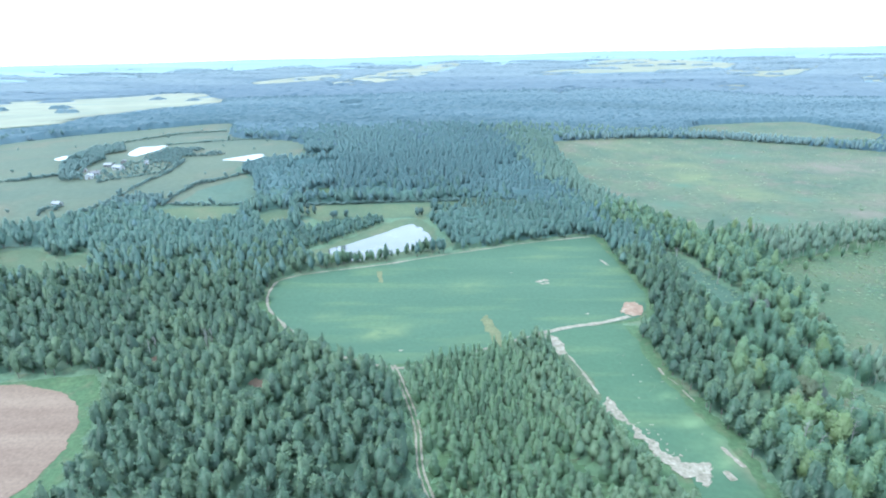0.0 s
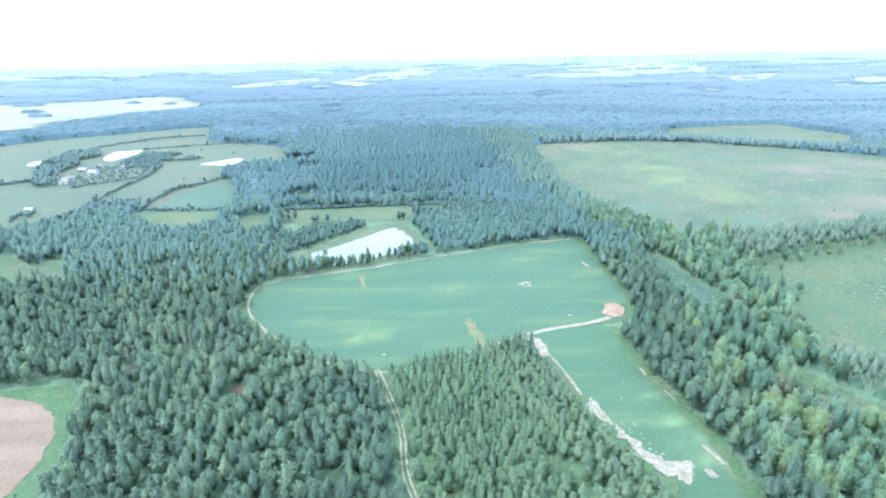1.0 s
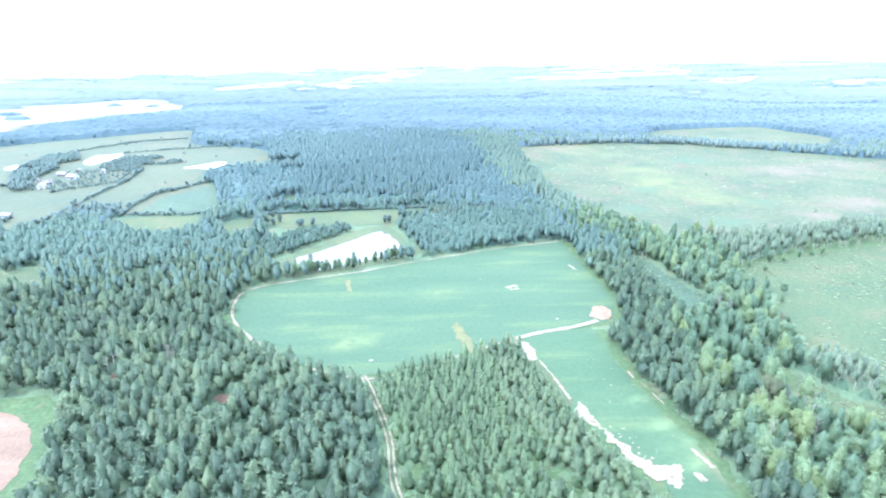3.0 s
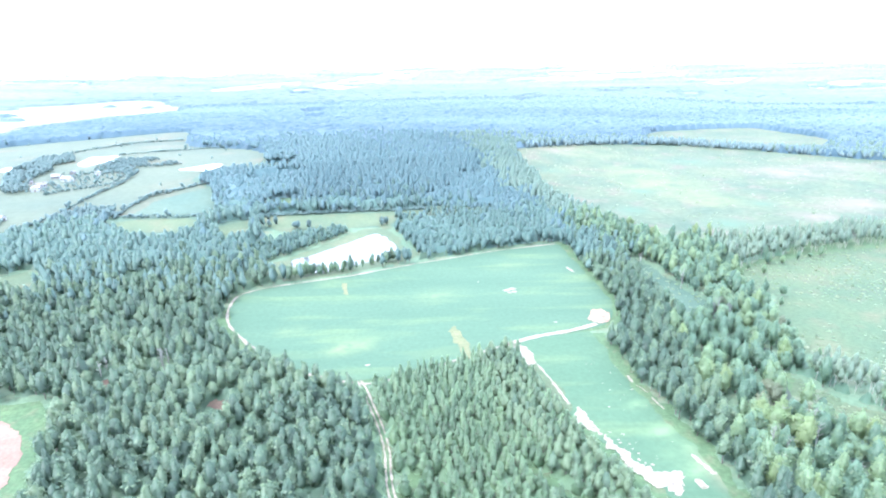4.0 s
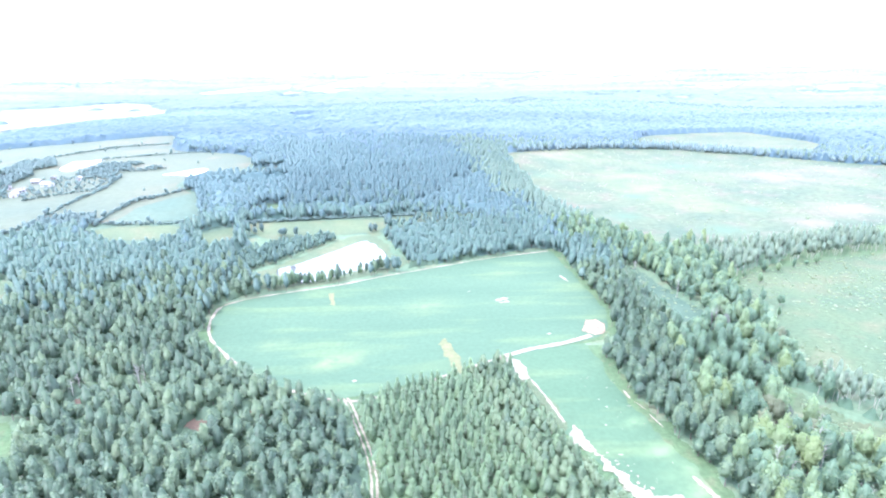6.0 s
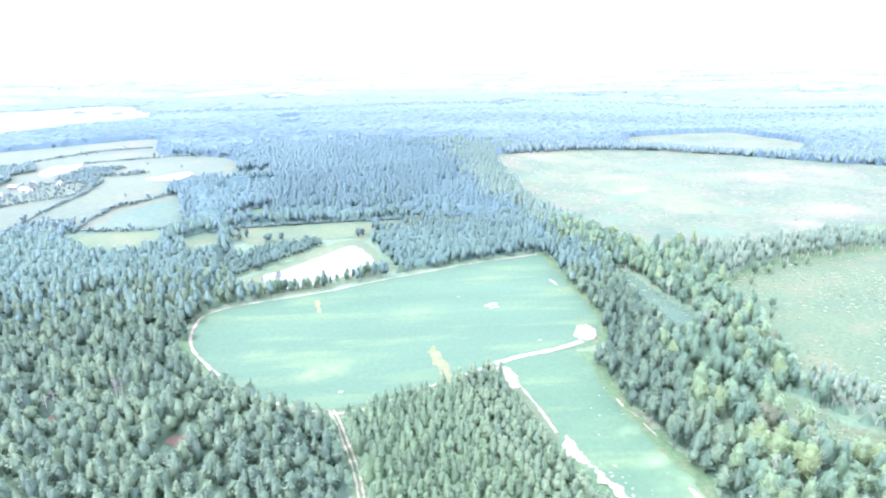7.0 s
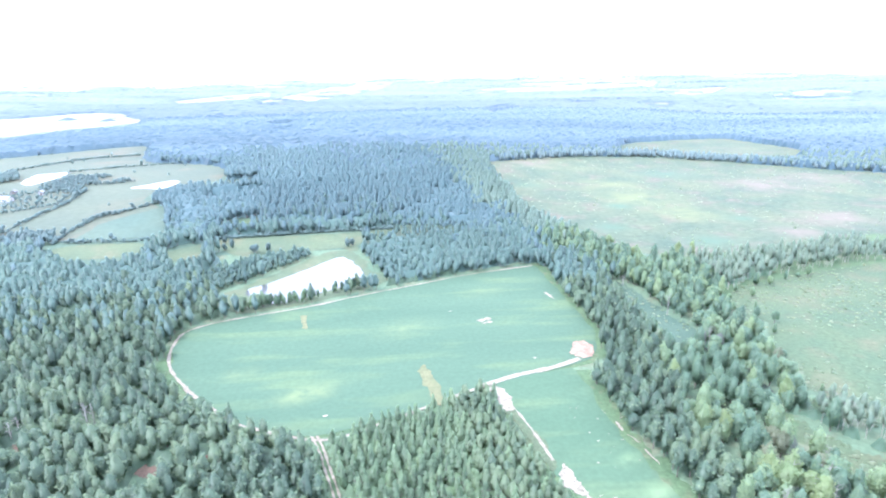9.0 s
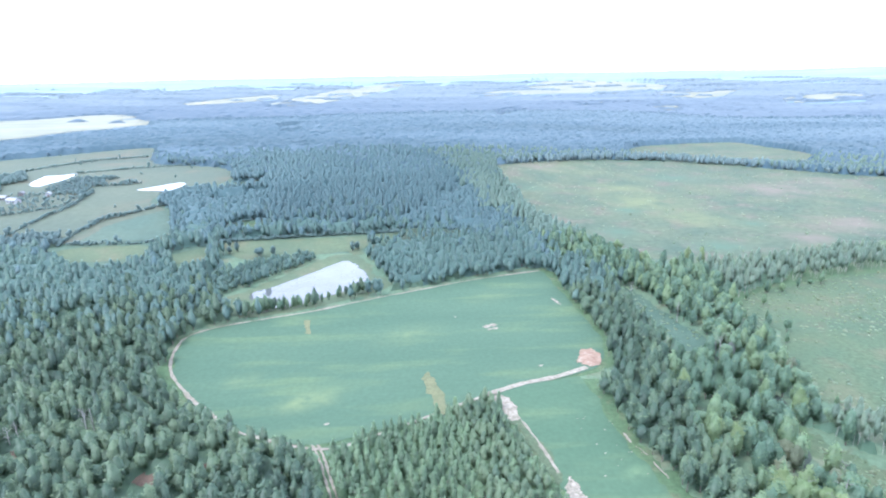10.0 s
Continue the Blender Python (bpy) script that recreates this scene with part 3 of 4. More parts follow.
def egg(tall, low, wide, lobes, tip):
    """Spots for a plump crown: one egg-shaped body, a narrower tip and upright lobes round it."""
    high = tall - low
    out = [(0, 0, low + 0.45 * high, 0.86 * wide, 0.47 * high), (0, 0, low + 0.72 * high, tip * wide, 0.3 * high)]
    a0 = rng.uniform(0, 6.3)
    for k in range(lobes):
        a, z = a0 + 6.283 * k / lobes + rng.uniform(-0.4, 0.4), low + high * rng.uniform(0.28, 0.64)
        out.append((math.cos(a) * 0.46 * wide, math.sin(a) * 0.46 * wide, z, 0.5 * wide * rng.uniform(0.8, 1.15), 0.31 * high * rng.uniform(0.8, 1.1)))
    return out


def spire(tall, wide, tiers):
    """Spots for a young pine: tiers that narrow to a pointed tip."""
    out = []
    for k in range(tiers):
        u = (k + 0.5) / tiers
        out.append((rng.uniform(-0.12, 0.12), rng.uniform(-0.12, 0.12), tall * (0.1 + 0.82 * u), wide * (1.05 - 0.86 * u), tall * 0.78 / tiers))
    return out


def dome(mid, wide, high, n, size):
    """Spots for a loose crown: clumps over a dome."""
    out = [(0, 0, mid, wide * 0.6, high * 0.7)]
    for k in range(n):
        u = 1 - 1.35 * (k + 0.5) / n
        a = 2.4 * k + rng.uniform(-0.4, 0.4)
        r = math.sqrt(max(0, 1 - u * u))
        s = size * rng.uniform(0.75, 1.25)
        out.append((math.cos(a) * r * (wide - 0.4 * s), math.sin(a) * r * (wide - 0.4 * s), mid + u * (high - 0.3 * s) + rng.uniform(-0.4, 0.4), s, s * 0.8))
    return out


def billow(tall, low, wide, n):
    """Spots for a broadleaf crown: a full rounded body with shallow billows, largest below the shoulder."""
    high, mid = (tall - low) / 2, (tall + low) / 2
    out = [(0, 0, mid - 0.05 * high, 0.84 * wide, 0.9 * high)]
    for k in range(n):
        u = 0.86 - 1.35 * (k + 0.5) / n
        a, r = 2.4 * k + rng.uniform(-0.5, 0.5), math.sqrt(max(0, 1 - u * u)) * rng.uniform(0.5, 0.68)
        s = wide * rng.uniform(0.36, 0.52)
        out.append((math.cos(a) * r * wide, math.sin(a) * r * wide, mid + u * 0.66 * high, s, s * rng.uniform(1.0, 1.35)))
    return out


def stem(tall, r0, r1, sides, limbs=0, limb_from=0.5):
    """A tapered trunk, with limbs rising from it."""
    v, f = [], []

    def tube(p, q, a, b, n):
        k = len(v)
        d = (Vector(q) - Vector(p)).normalized()
        s = d.orthogonal().normalized()
        t = d.cross(s)
        for c, rr in ((p, a), (q, b)):
            for m in range(n):
                e = Vector(c) + (s * math.cos(6.283 * m / n) + t * math.sin(6.283 * m / n)) * rr
                v.append(tuple(e))
        for m in range(n):
            w = (m + 1) % n
            f.append((k + m, k + w, k + n + w)), f.append((k + m, k + n + w, k + n + m))
    bend = (rng.uniform(-0.3, 0.3), rng.uniform(-0.3, 0.3), tall)
    tube((0, 0, -0.3), bend, r0, r1, sides)
    for k in range(limbs):
        z = tall * (limb_from + (0.95 - limb_from) * k / max(1, limbs))
        a, ln = 2.4 * k + rng.uniform(-0.5, 0.5), tall * rng.uniform(0.16, 0.28)
        c = (bend[0] * z / tall, bend[1] * z / tall, z)
        tube(c, (c[0] + math.cos(a) * ln, c[1] + math.sin(a) * ln, z + ln * rng.uniform(0.4, 0.9)), r0 * 0.4, 0.03, max(3, sides - 2))
    return np.array(v), np.array(f)


def bulk_of(v):
    """Outward direction over the bulk of a crown, tilted upward."""
    lo, hi = v.min(0), v.max(0)
    mid = (lo + hi) / 2 - (0, 0, 0.15 * (hi[2] - lo[2]))
    n = (v - mid) / ((hi - lo) / 2) ** 1.2
    n /= np.linalg.norm(n, axis=1, keepdims=True) + 1e-6
    n[:, 2] += 0.45
    return n / np.linalg.norm(n, axis=1, keepdims=True)


SHAPE = {"pine": "pine", "wood": "wood", "small": "wood", "slender": "slender"}


def crown(kind, detail):
    """Leaf mesh of one tree; detail 2 near, 1 middle, 0 far."""
    kind = SHAPE.get(kind, "broad")
    if kind == "pine":
        v, f = clumps(spire(9.4, 2.15, (3, 4, 5)[detail]))
    elif kind == "wood":
        v, f = clumps(egg(12.8, 2.2, 2.55, (1, 3, 5)[detail], 0.5))
    elif kind == "slender":
        v, f = clumps(egg(13.0, 4.6, 1.6, (1, 2, 4)[detail], 0.55))
    elif kind == "broad" and rng.uniform() < 0.75:
        v, f = clumps(egg(13.8, 1.6, 2.8, (2, 4, 6)[detail], 0.58))
    else:
        v, f = clumps(billow(12.8, 1.8, 3.4, (3, 6, 10)[detail]))
    n = {"pine": (24, 110, 330), "wood": (26, 150, 560), "slender": (24, 90, 170), "broad": (50, 260, 860)}[kind][detail]
    return sprays(v, f, n, (1.2, 0.85, 0.6)[detail] * {"broad": 1.2, "pine": 0.8}.get(kind, 1), 1.1, {"broad": 0.82, "pine": 0.88}.get(kind, 0.77))


def trunk(kind, detail):
    tall = {"pine": 7.5, "wood": 11, "slender": 11.5}.get(kind, 8.0)
    wide = {"pine": 0.14, "wood": 0.2, "slender": 0.11}.get(kind, 0.28)
    return stem(tall, wide, 0.05, (3, 3, 6)[detail], (0, 0, 6)[detail], 0.4)


LEAF = {"pine": M_PINE, "wood": M_MIXED, "slender": M_SLENDER, "broad": M_HARD}
WOOD = {"pine": M_BARK, "wood": M_BARK, "slender": M_PALEBARK, "broad": M_BARK}
LABEL = {"pine": "young green plantation pine with a pointed crown", "wood": "tall green woodland pine with a rounded spindle crown",
         "slender": "tall slender tree with a bare pale trunk", "broad": "broadleaf tree with a wide rounded green crown"}
NAME = {"pine": "plantation_pine", "wood": "woodland_pine", "slender": "slender_tree", "broad": "broadleaf_tree"}


def jitter_grid(x0, x1, y0, y1, step, loose, turn=0.0):
    r = math.hypot(x1 - x0, y1 - y0) / 2
    a = np.arange(-r, r, step)
    gx, gy = np.meshgrid(a, a)
    gx = gx.ravel() + rng.uniform(-loose, loose, gx.size) * step
    gy = gy.ravel() + rng.uniform(-loose, loose, gy.size) * step
    c, s = math.cos(radians(turn)), math.sin(radians(turn))
    px, py = gx * c - gy * s + (x0 + x1) / 2, gx * s + gy * c + (y0 + y1) / 2
    ok = (px > x0) & (px < x1) & (py > y0) & (py < y1)
    return px[ok], py[ok]


def soft(px, py, scale, seed):
    """Smooth random value, about -1 to 1, over the plan."""
    out = np.zeros(len(px))
    q = np.random.RandomState(seed)
    for k in range(6):
        a, w = q.uniform(0, 6.3), scale * 1.6 ** (k % 3)
        out += np.sin((px * math.cos(a) + py * math.sin(a)) * w + q.uniform(0, 6.3))
    return out / 3


OPEN = [FIELD, STRIP, POND, PLOUGH_GRASS, SCRUB_N, SCRUB_E, GLADE_E, STRIP_N, DITCH, MEADOW_1, MEADOW_2, MEADOW_3, MEADOW_4, MEADOW_W,
        GLADE_N, FARM, POND_2, POND_3, POND_4, POND_5, FAR_1, FAR_2, FAR_3, FAR_4, FAR_5, FAR_6, FAR_7, FAR_8, FAR_9]
ROUND = [[(p.x, p.y) for p in spline(o, True, 4)] for o in OPEN]
BANK_R = [(p.x, p.y) for p in spline(BANK, True, 4)]
BACK = ((FIELD, 1.025), (STRIP, 1.06), (PLOUGH_GRASS, 1.06), (GLADE_E, 1.04), (DITCH, 1.05), (POND, 1.03), (MEADOW_W, 1.04), (FARM, 1.045), (MEADOW_1, 1.07), (MEADOW_2, 1.05),
        (MEADOW_3, 1.05), (MEADOW_4, 1.08), (GLADE_N, 1.08), (SCRUB_N, 1.05), (SCRUB_E, 1.05), (STRIP_N, 1.07),
        (FAR_1, 1.09), (FAR_2, 1.06), (FAR_3, 1.06), (FAR_4, 1.06), (FAR_5, 1.06), (FAR_6, 1.06), (FAR_7, 1.06), (FAR_8, 1.06), (FAR_9, 1.06), (POND_5, 1.1))
VIEW_CLEARANCE = {id(r): b for r, o in zip(ROUND, OPEN) for q, b in BACK if q is o}
CLAYS = [(-75, 200, 6.5), (-56, 206, 4.5), (-91, 244, 4.0), (-128, 219, 5.0), (-109, 229, 4.5), (97, 268, 7.0), (93, 262, 8.0), (94, 256, 7.0)]


def wooded(px, py, gap=1.5):
    ok = np.ones(len(px), bool)
    for poly in ROUND:
        lo, hi = np.min(poly, 0) - gap, np.max(poly, 0) + gap
        near = np.flatnonzero((px > lo[0]) & (px < hi[0]) & (py > lo[1]) & (py < hi[1]))
        if len(near):
            ok[near] &= ~inside(px[near], py[near], poly) & (away(px[near], py[near], poly + poly[:1]) > gap)
        # trees whose tops would cover open land in the camera's view are left out
        back = VIEW_CLEARANCE.get(id(poly), 1.03)
        near = np.flatnonzero((px * back > lo[0]) & (px * back < hi[0]) & (py * back > lo[1]) & (py * back < hi[1]))
        if len(near):
            ok[near] &= ~inside(px[near] * back, py[near] * back, poly)
    for poly in (BANK_R, ROW, EDGE_SW):
        near = np.flatnonzero((np.abs(px + 62) < 70) & (py > 200) & (py < 450))
        ok[near] &= ~inside(px[near], py[near], poly) & (away(px[near], py[near], poly + poly[:1]) > gap - 1.5)
    ok &= away(px, py, SHADE_LINE) > 2.6
    ok &= away(px, py, TRACK) > 2.8
    for x, y in HOMES:
        ok &= np.hypot(px - x, py - y) > 11
    for x, y, r in CLAYS:
        ok &= np.hypot(px - x, (py - y + r * 0.8) / 1.5) > r
    return ok


def intrude(px, py):
    """Straggling copses that break up the far fields."""
    streak = soft(px * 0.45, py, 0.012, 77) + 0.8 * soft(px * 0.5, py, 0.035, 78)
    ok = np.zeros(len(px), bool)
    for poly in ROUND[OPEN.index(FAR_1):]:
        ok |= inside(px, py, poly)
    return ok & (streak > np.where(px < -590, 1.25, 0.6))


def seen(px, py):
    return np.abs(px - 5) < 0.86 * py + 45


BROAD_EDGE = [(108, 100), (114, 200), (122, 250), (140, 300), (135, 360), (118, 400), (105, 480), (80, 600), (60, 720), (40, 900)]
ex, ey = np.array(BROAD_EDGE).T


def plantation(px, py):
    """Young pines: on both sides of the track up to the crop fields."""
    left = np.interp(py, [p[1] for p in TRACK[::-1]], [p[0] for p in TRACK[::-1]]) - 6 + soft(px, py, 0.08, 3) * 3
    right = np.interp(py, [120, 142, 168, 190, 240], [84, 80, 68, 62, 50])
    return (px > left) & (px < right) & (py < 245)


def mass(name, label, material, bark, sets, lift=0.0, mottle=1.0):
    """One joined stand of trees. sets: (crown templates, trunk templates, x, y, height scale, width scale, tint)."""
    V, F, S, T, O, k = [], [], [], [], [], 0
    for crowns, stems, px, py, tall, wide, tint in sets:
        pz = lie(px, py)
        which, turn = rng.randint(0, len(crowns), len(px)), rng.uniform(0, 6.283, len(px))
        for w in range(len(crowns)):
            on = np.flatnonzero(which == w)
            for (v, f), slot in ((crowns[w], 0), (stems[w % len(stems)] if stems else (None, None), 1)):
                if v is None or not len(on):
                    continue
                c, s = np.cos(turn[on])[:, None], np.sin(turn[on])[:, None]
                x, y, z = v.T
                P = np.stack([(x * c - y * s) * wide[on, None] + px[on, None], (x * s + y * c) * wide[on, None] + py[on, None], z * tall[on, None] + pz[on, None]], -1)
                V.append(P.reshape(-1, 3))
                x, y, z = bulk_of(v).T
                O.append(np.stack([x * c - y * s, x * s + y * c, z + lift + 0 * c], -1).reshape(-1, 3))
                F.append((f[None] + (k + np.arange(len(on)) * len(v))[:, None, None]).reshape(-1, 3))
                S.append(np.full(len(on) * len(f), slot))
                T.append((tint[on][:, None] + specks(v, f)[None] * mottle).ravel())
                k += len(on) * len(v)
    if not V:
        return None
    me = raw_mesh(name, np.concatenate(V), np.concatenate(F), [material, bark], True, np.concatenate(T), np.concatenate(S), np.concatenate(O))
    return tagged(new(name, me), label, "trees", kind="stuff")


def sizes(n, lo, hi):
    return rng.uniform(lo, hi, n)


def tints(px, py, seed, centre=0.45, spread=0.22):
    return np.clip(centre + soft(px, py, 0.03, seed) * 0.12 + soft(px, py, 0.006, seed + 40) * 0.12 + rng.normal(0, spread, len(px)), 0, 1)


def pick_near(px, py, limit, y_max):
    """The trees of a stretch of the plan that stand as things of their own."""
    order = np.argsort(py + 0.15 * np.abs(px))
    order = order[py[order] < y_max][:limit]
    near = np.zeros(len(px), bool)
    near[order] = True
    return near


def single_trees(kind, px, py, tall, wide, group, leaf=None):
    """Trees as things: an empty at the foot with trunk and crown."""
    metas = []
    for k in range(6):
        cv, cf = crown(kind, 2)
        tv, tf = trunk(kind, 2)
        mottle = {"wood": 0.8, "pine": 0.45}.get(kind, 0.55)
        tint = (0.15 + 0.6 * k / 5) if kind in ("pine", "wood") else 0.2 + 0.65 * k / 5
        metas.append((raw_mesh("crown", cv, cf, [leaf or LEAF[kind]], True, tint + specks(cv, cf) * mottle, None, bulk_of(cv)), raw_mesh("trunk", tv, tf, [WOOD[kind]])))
    for k in range(len(px)):
        base = new(NAME[kind])
        base.location = (px[k], py[k], float(lie(px[k], py[k])))
        base.rotation_euler = (0, 0, rng.uniform(0, 6.28))
        base.scale = (wide[k], wide[k], tall[k])
        tagged(base, LABEL[kind], "tree", group)
        cm, tm = metas[rng.randint(0, 6)]
        for nm, me in (("trunk", tm), ("crown", cm)):
            new(nm, me).parent = base


def lib(kind, detail, n=5):
    return [crown(kind, detail) for _ in range(n)], [trunk(kind, detail) for _ in range(n)]


def canopy(name, label, material, x0, x1, y0, y1, step, stands, tall, rough, shade):
    """A closed, uneven sheet of leaves over the land where trees stand."""
    gx, gy = np.meshgrid(np.arange(x0, x1, step), np.arange(y0, y1, step))
    ny, nx = gx.shape
    px = gx.ravel() + rng.uniform(-0.4, 0.4, gx.size) * step
    py = gy.ravel() + rng.uniform(-0.4, 0.4, gx.size) * step
    ok = stands(px, py)
    up = np.where(ok, tall * (1 + 0.25 * soft(px, py, 0.012, 51)) + rough * rng.uniform(0, 1, gx.size), -0.5)
    n = np.arange(gx.size).reshape(ny, nx)
    f = np.r_[np.stack([n[:-1, :-1], n[:-1, 1:], n[1:, 1:]], -1).reshape(-1, 3), np.stack([n[:-1, :-1], n[1:, 1:], n[1:, :-1]], -1).reshape(-1, 3)]
    f = f[ok[f].any(1)]
    used, f = np.unique(f, return_inverse=True)
    px, py, up = px[used], py[used], up[used]
    out = np.tile((0.0, 0.0, 0.8), (len(px), 1))
    tint = shade(px, py) + rng.uniform(-0.08, 0.08, len(px))
    me = raw_mesh(name, np.c_[px, py, lie(px, py) + up], f.reshape(-1, 3), [material], True, tint, None, out)
    return tagged(new(name, me), label, "trees", kind="stuff")


def reach(px, py):
    return py + 0.2 * np.abs(px)


# lower growth added to fill the gaps between crowns and lift their shade
def broad_side(px, py):
    return px > np.interp(py, ey, ex) + soft(px, py, 0.06, 4) * 6


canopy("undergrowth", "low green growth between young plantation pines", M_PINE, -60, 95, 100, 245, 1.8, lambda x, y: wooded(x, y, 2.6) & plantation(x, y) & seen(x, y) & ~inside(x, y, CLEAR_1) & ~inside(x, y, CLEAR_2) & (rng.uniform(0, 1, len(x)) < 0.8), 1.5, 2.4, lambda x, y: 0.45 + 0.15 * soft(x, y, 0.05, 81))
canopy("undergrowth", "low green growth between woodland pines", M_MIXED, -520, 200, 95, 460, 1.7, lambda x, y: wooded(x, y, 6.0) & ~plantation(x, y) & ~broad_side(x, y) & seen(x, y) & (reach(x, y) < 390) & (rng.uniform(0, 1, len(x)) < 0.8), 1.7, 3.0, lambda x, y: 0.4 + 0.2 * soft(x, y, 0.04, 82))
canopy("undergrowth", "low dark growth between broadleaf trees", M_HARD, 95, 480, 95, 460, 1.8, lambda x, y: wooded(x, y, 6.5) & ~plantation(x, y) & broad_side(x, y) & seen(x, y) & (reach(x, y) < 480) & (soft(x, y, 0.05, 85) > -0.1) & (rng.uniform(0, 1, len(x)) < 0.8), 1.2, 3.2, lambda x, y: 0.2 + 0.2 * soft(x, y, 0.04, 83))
# these two sheets use leaf colours with haze painted in
canopy("undergrowth", "haze-tinted blue-green lower canopy of distant pine woods", M_BLUE, -750, 200, 230, 560, 3.6, lambda x, y: wooded(x, y, 9.0) & ~broad_side(x, y) & seen(x, y) & ~inside(x, y, YOUNG) & (reach(x, y) >= 370) & (reach(x, y) < 510), 4.2, 3.6, lambda x, y: 0.2 + 0.15 * soft(x, y, 0.03, 84))
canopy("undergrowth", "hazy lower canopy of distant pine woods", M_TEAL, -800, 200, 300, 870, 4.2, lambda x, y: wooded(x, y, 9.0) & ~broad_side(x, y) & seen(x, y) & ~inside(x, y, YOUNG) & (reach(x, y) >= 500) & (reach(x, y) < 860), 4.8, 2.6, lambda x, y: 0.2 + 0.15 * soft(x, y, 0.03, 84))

# young plantation in rows
px, py = jitter_grid(-60, 95, 100, 245, 3.6, 0.26, 14)
ok = wooded(px, py, 1.2) & plantation(px, py) & seen(px, py) & (rng.uniform(0, 1, len(px)) < np.where(inside(px, py, CLEAR_1) | inside(px, py, CLEAR_2), 0.28, 0.95))
px, py = px[ok], py[ok]
belt = px > np.interp(py, [148, 164, 186, 215], [42, 39, 33, 31]) + soft(px, py, 0.08, 61) * 3
older = belt & (rng.uniform(0, 1, len(px)) < 0.75)
mass("edge_pines", "belt of older grey-green pines along the crop strip", M_MIXED, M_BARK, [(*lib("wood", 1), px[older], py[older], sizes(older.sum(), 0.58, 0.76), sizes(older.sum(), 0.72, 0.98), tints(px[older], py[older], 6, 0.8, 0.2))], 0.5, 0.7)
px, py = px[~older], py[~older]
tall, wide = sizes(len(px), 0.82, 1.06), sizes(len(px), 0.92, 1.2)
near = pick_near(px, py, 290, 200)
single_trees("pine", px[near], py[near], tall[near], wide[near], "young plantation pines")
far = ~near
mass("plantation_pines", "dense rows of young green plantation pines", M_PINE, M_BARK, [(*lib("pine", 1), px[far], py[far], tall[far], wide[far], tints(px[far], py[far], 5))], 0.65, 0.5)

# older woodland round the fields
px, py = jitter_grid(-520, 480, 95, 460, 4.3, 0.47)
d = py + 0.2 * np.abs(px) + soft(px, py, 0.02, 8) * 18 + rng.normal(0, 18, len(px))
hard = px > np.interp(py, ey, ex) + soft(px, py, 0.06, 4) * 6
ok = wooded(px, py, 2.0) & ~plantation(px, py) & seen(px, py) & (d < 345) & (rng.uniform(0, 1, len(px)) < 0.92) & (soft(px, py, 0.06, 21) > -1.7)
w = ok & ~hard
wx, wy = px[w], py[w]
tall, wide = sizes(len(wx), 0.6, 1.1), sizes(len(wx), 0.72, 1.3)
near = pick_near(wx, wy, 280, 230)
single_trees("wood", wx[near], wy[near], tall[near], wide[near], "woodland pines")
far = ~near
mass("woodland_pines", "dense mature green pine woodland round the fields", M_MIXED, M_BARK, [(*lib("wood", 1), wx[far], wy[far], tall[far], wide[far], tints(wx[far], wy[far], 6))], 0.65)

px, py = jitter_grid(92, 480, 95, 460, 5.7, 0.44)
d = py + 0.2 * np.abs(px) + soft(px, py, 0.02, 8) * 18
hard = px > np.interp(py, ey, ex) + soft(px, py, 0.06, 4) * 6
belt = (py > 318) & (px > 195)
ok = wooded(px, py, 2.5) & ~plantation(px, py) & seen(px, py) & (d < 480) & hard
h = ok & ~belt & ~inside(px, py, ROW_E)
hx, hy = px[h], py[h]
tall, wide = sizes(len(hx), 0.55, 1.12), sizes(len(hx), 0.66, 1.14)
near = pick_near(hx, hy, 220, 300)
single_trees("broad", hx[near], hy[near], tall[near], wide[near], "broadleaf trees by the stream")
far = ~near
mass("broadleaf_woods", "mixed green broadleaf woodland with rounded crowns", M_HARD, M_BARK, [(*lib("broad", 1), hx[far], hy[far], tall[far], wide[far], tints(hx[far], hy[far], 7, 0.45, 0.24))], 0.65)
gx, gy = jitter_grid(195, 470, 318, 425, 4.0, 0.48)
keep = wooded(gx, gy, 2.5) & seen(gx, gy) & (rng.uniform(0, 1, len(gx)) < 0.8)
gx, gy = gx[keep], gy[keep]
keep = np.argsort(gx + gy + rng.uniform(0, 20, len(gx)))[:240]
gx, gy = gx[keep], gy[keep]
qx, qy = jitter_grid(158, 208, 165, 210, 3.7, 0.48)
keep = inside(qx, qy, ROW_E) & (away(qx, qy, [(160, 207), (165, 193), (173, 183), (190, 172), (206, 168)]) > 1.5)
gx, gy = np.r_[gx, qx[keep]], np.r_[gy, qy[keep]]
single_trees("slender", gx, gy, sizes(len(gx), 0.75, 1.12), sizes(len(gx), 0.7, 1.2), "belt of slender trees")

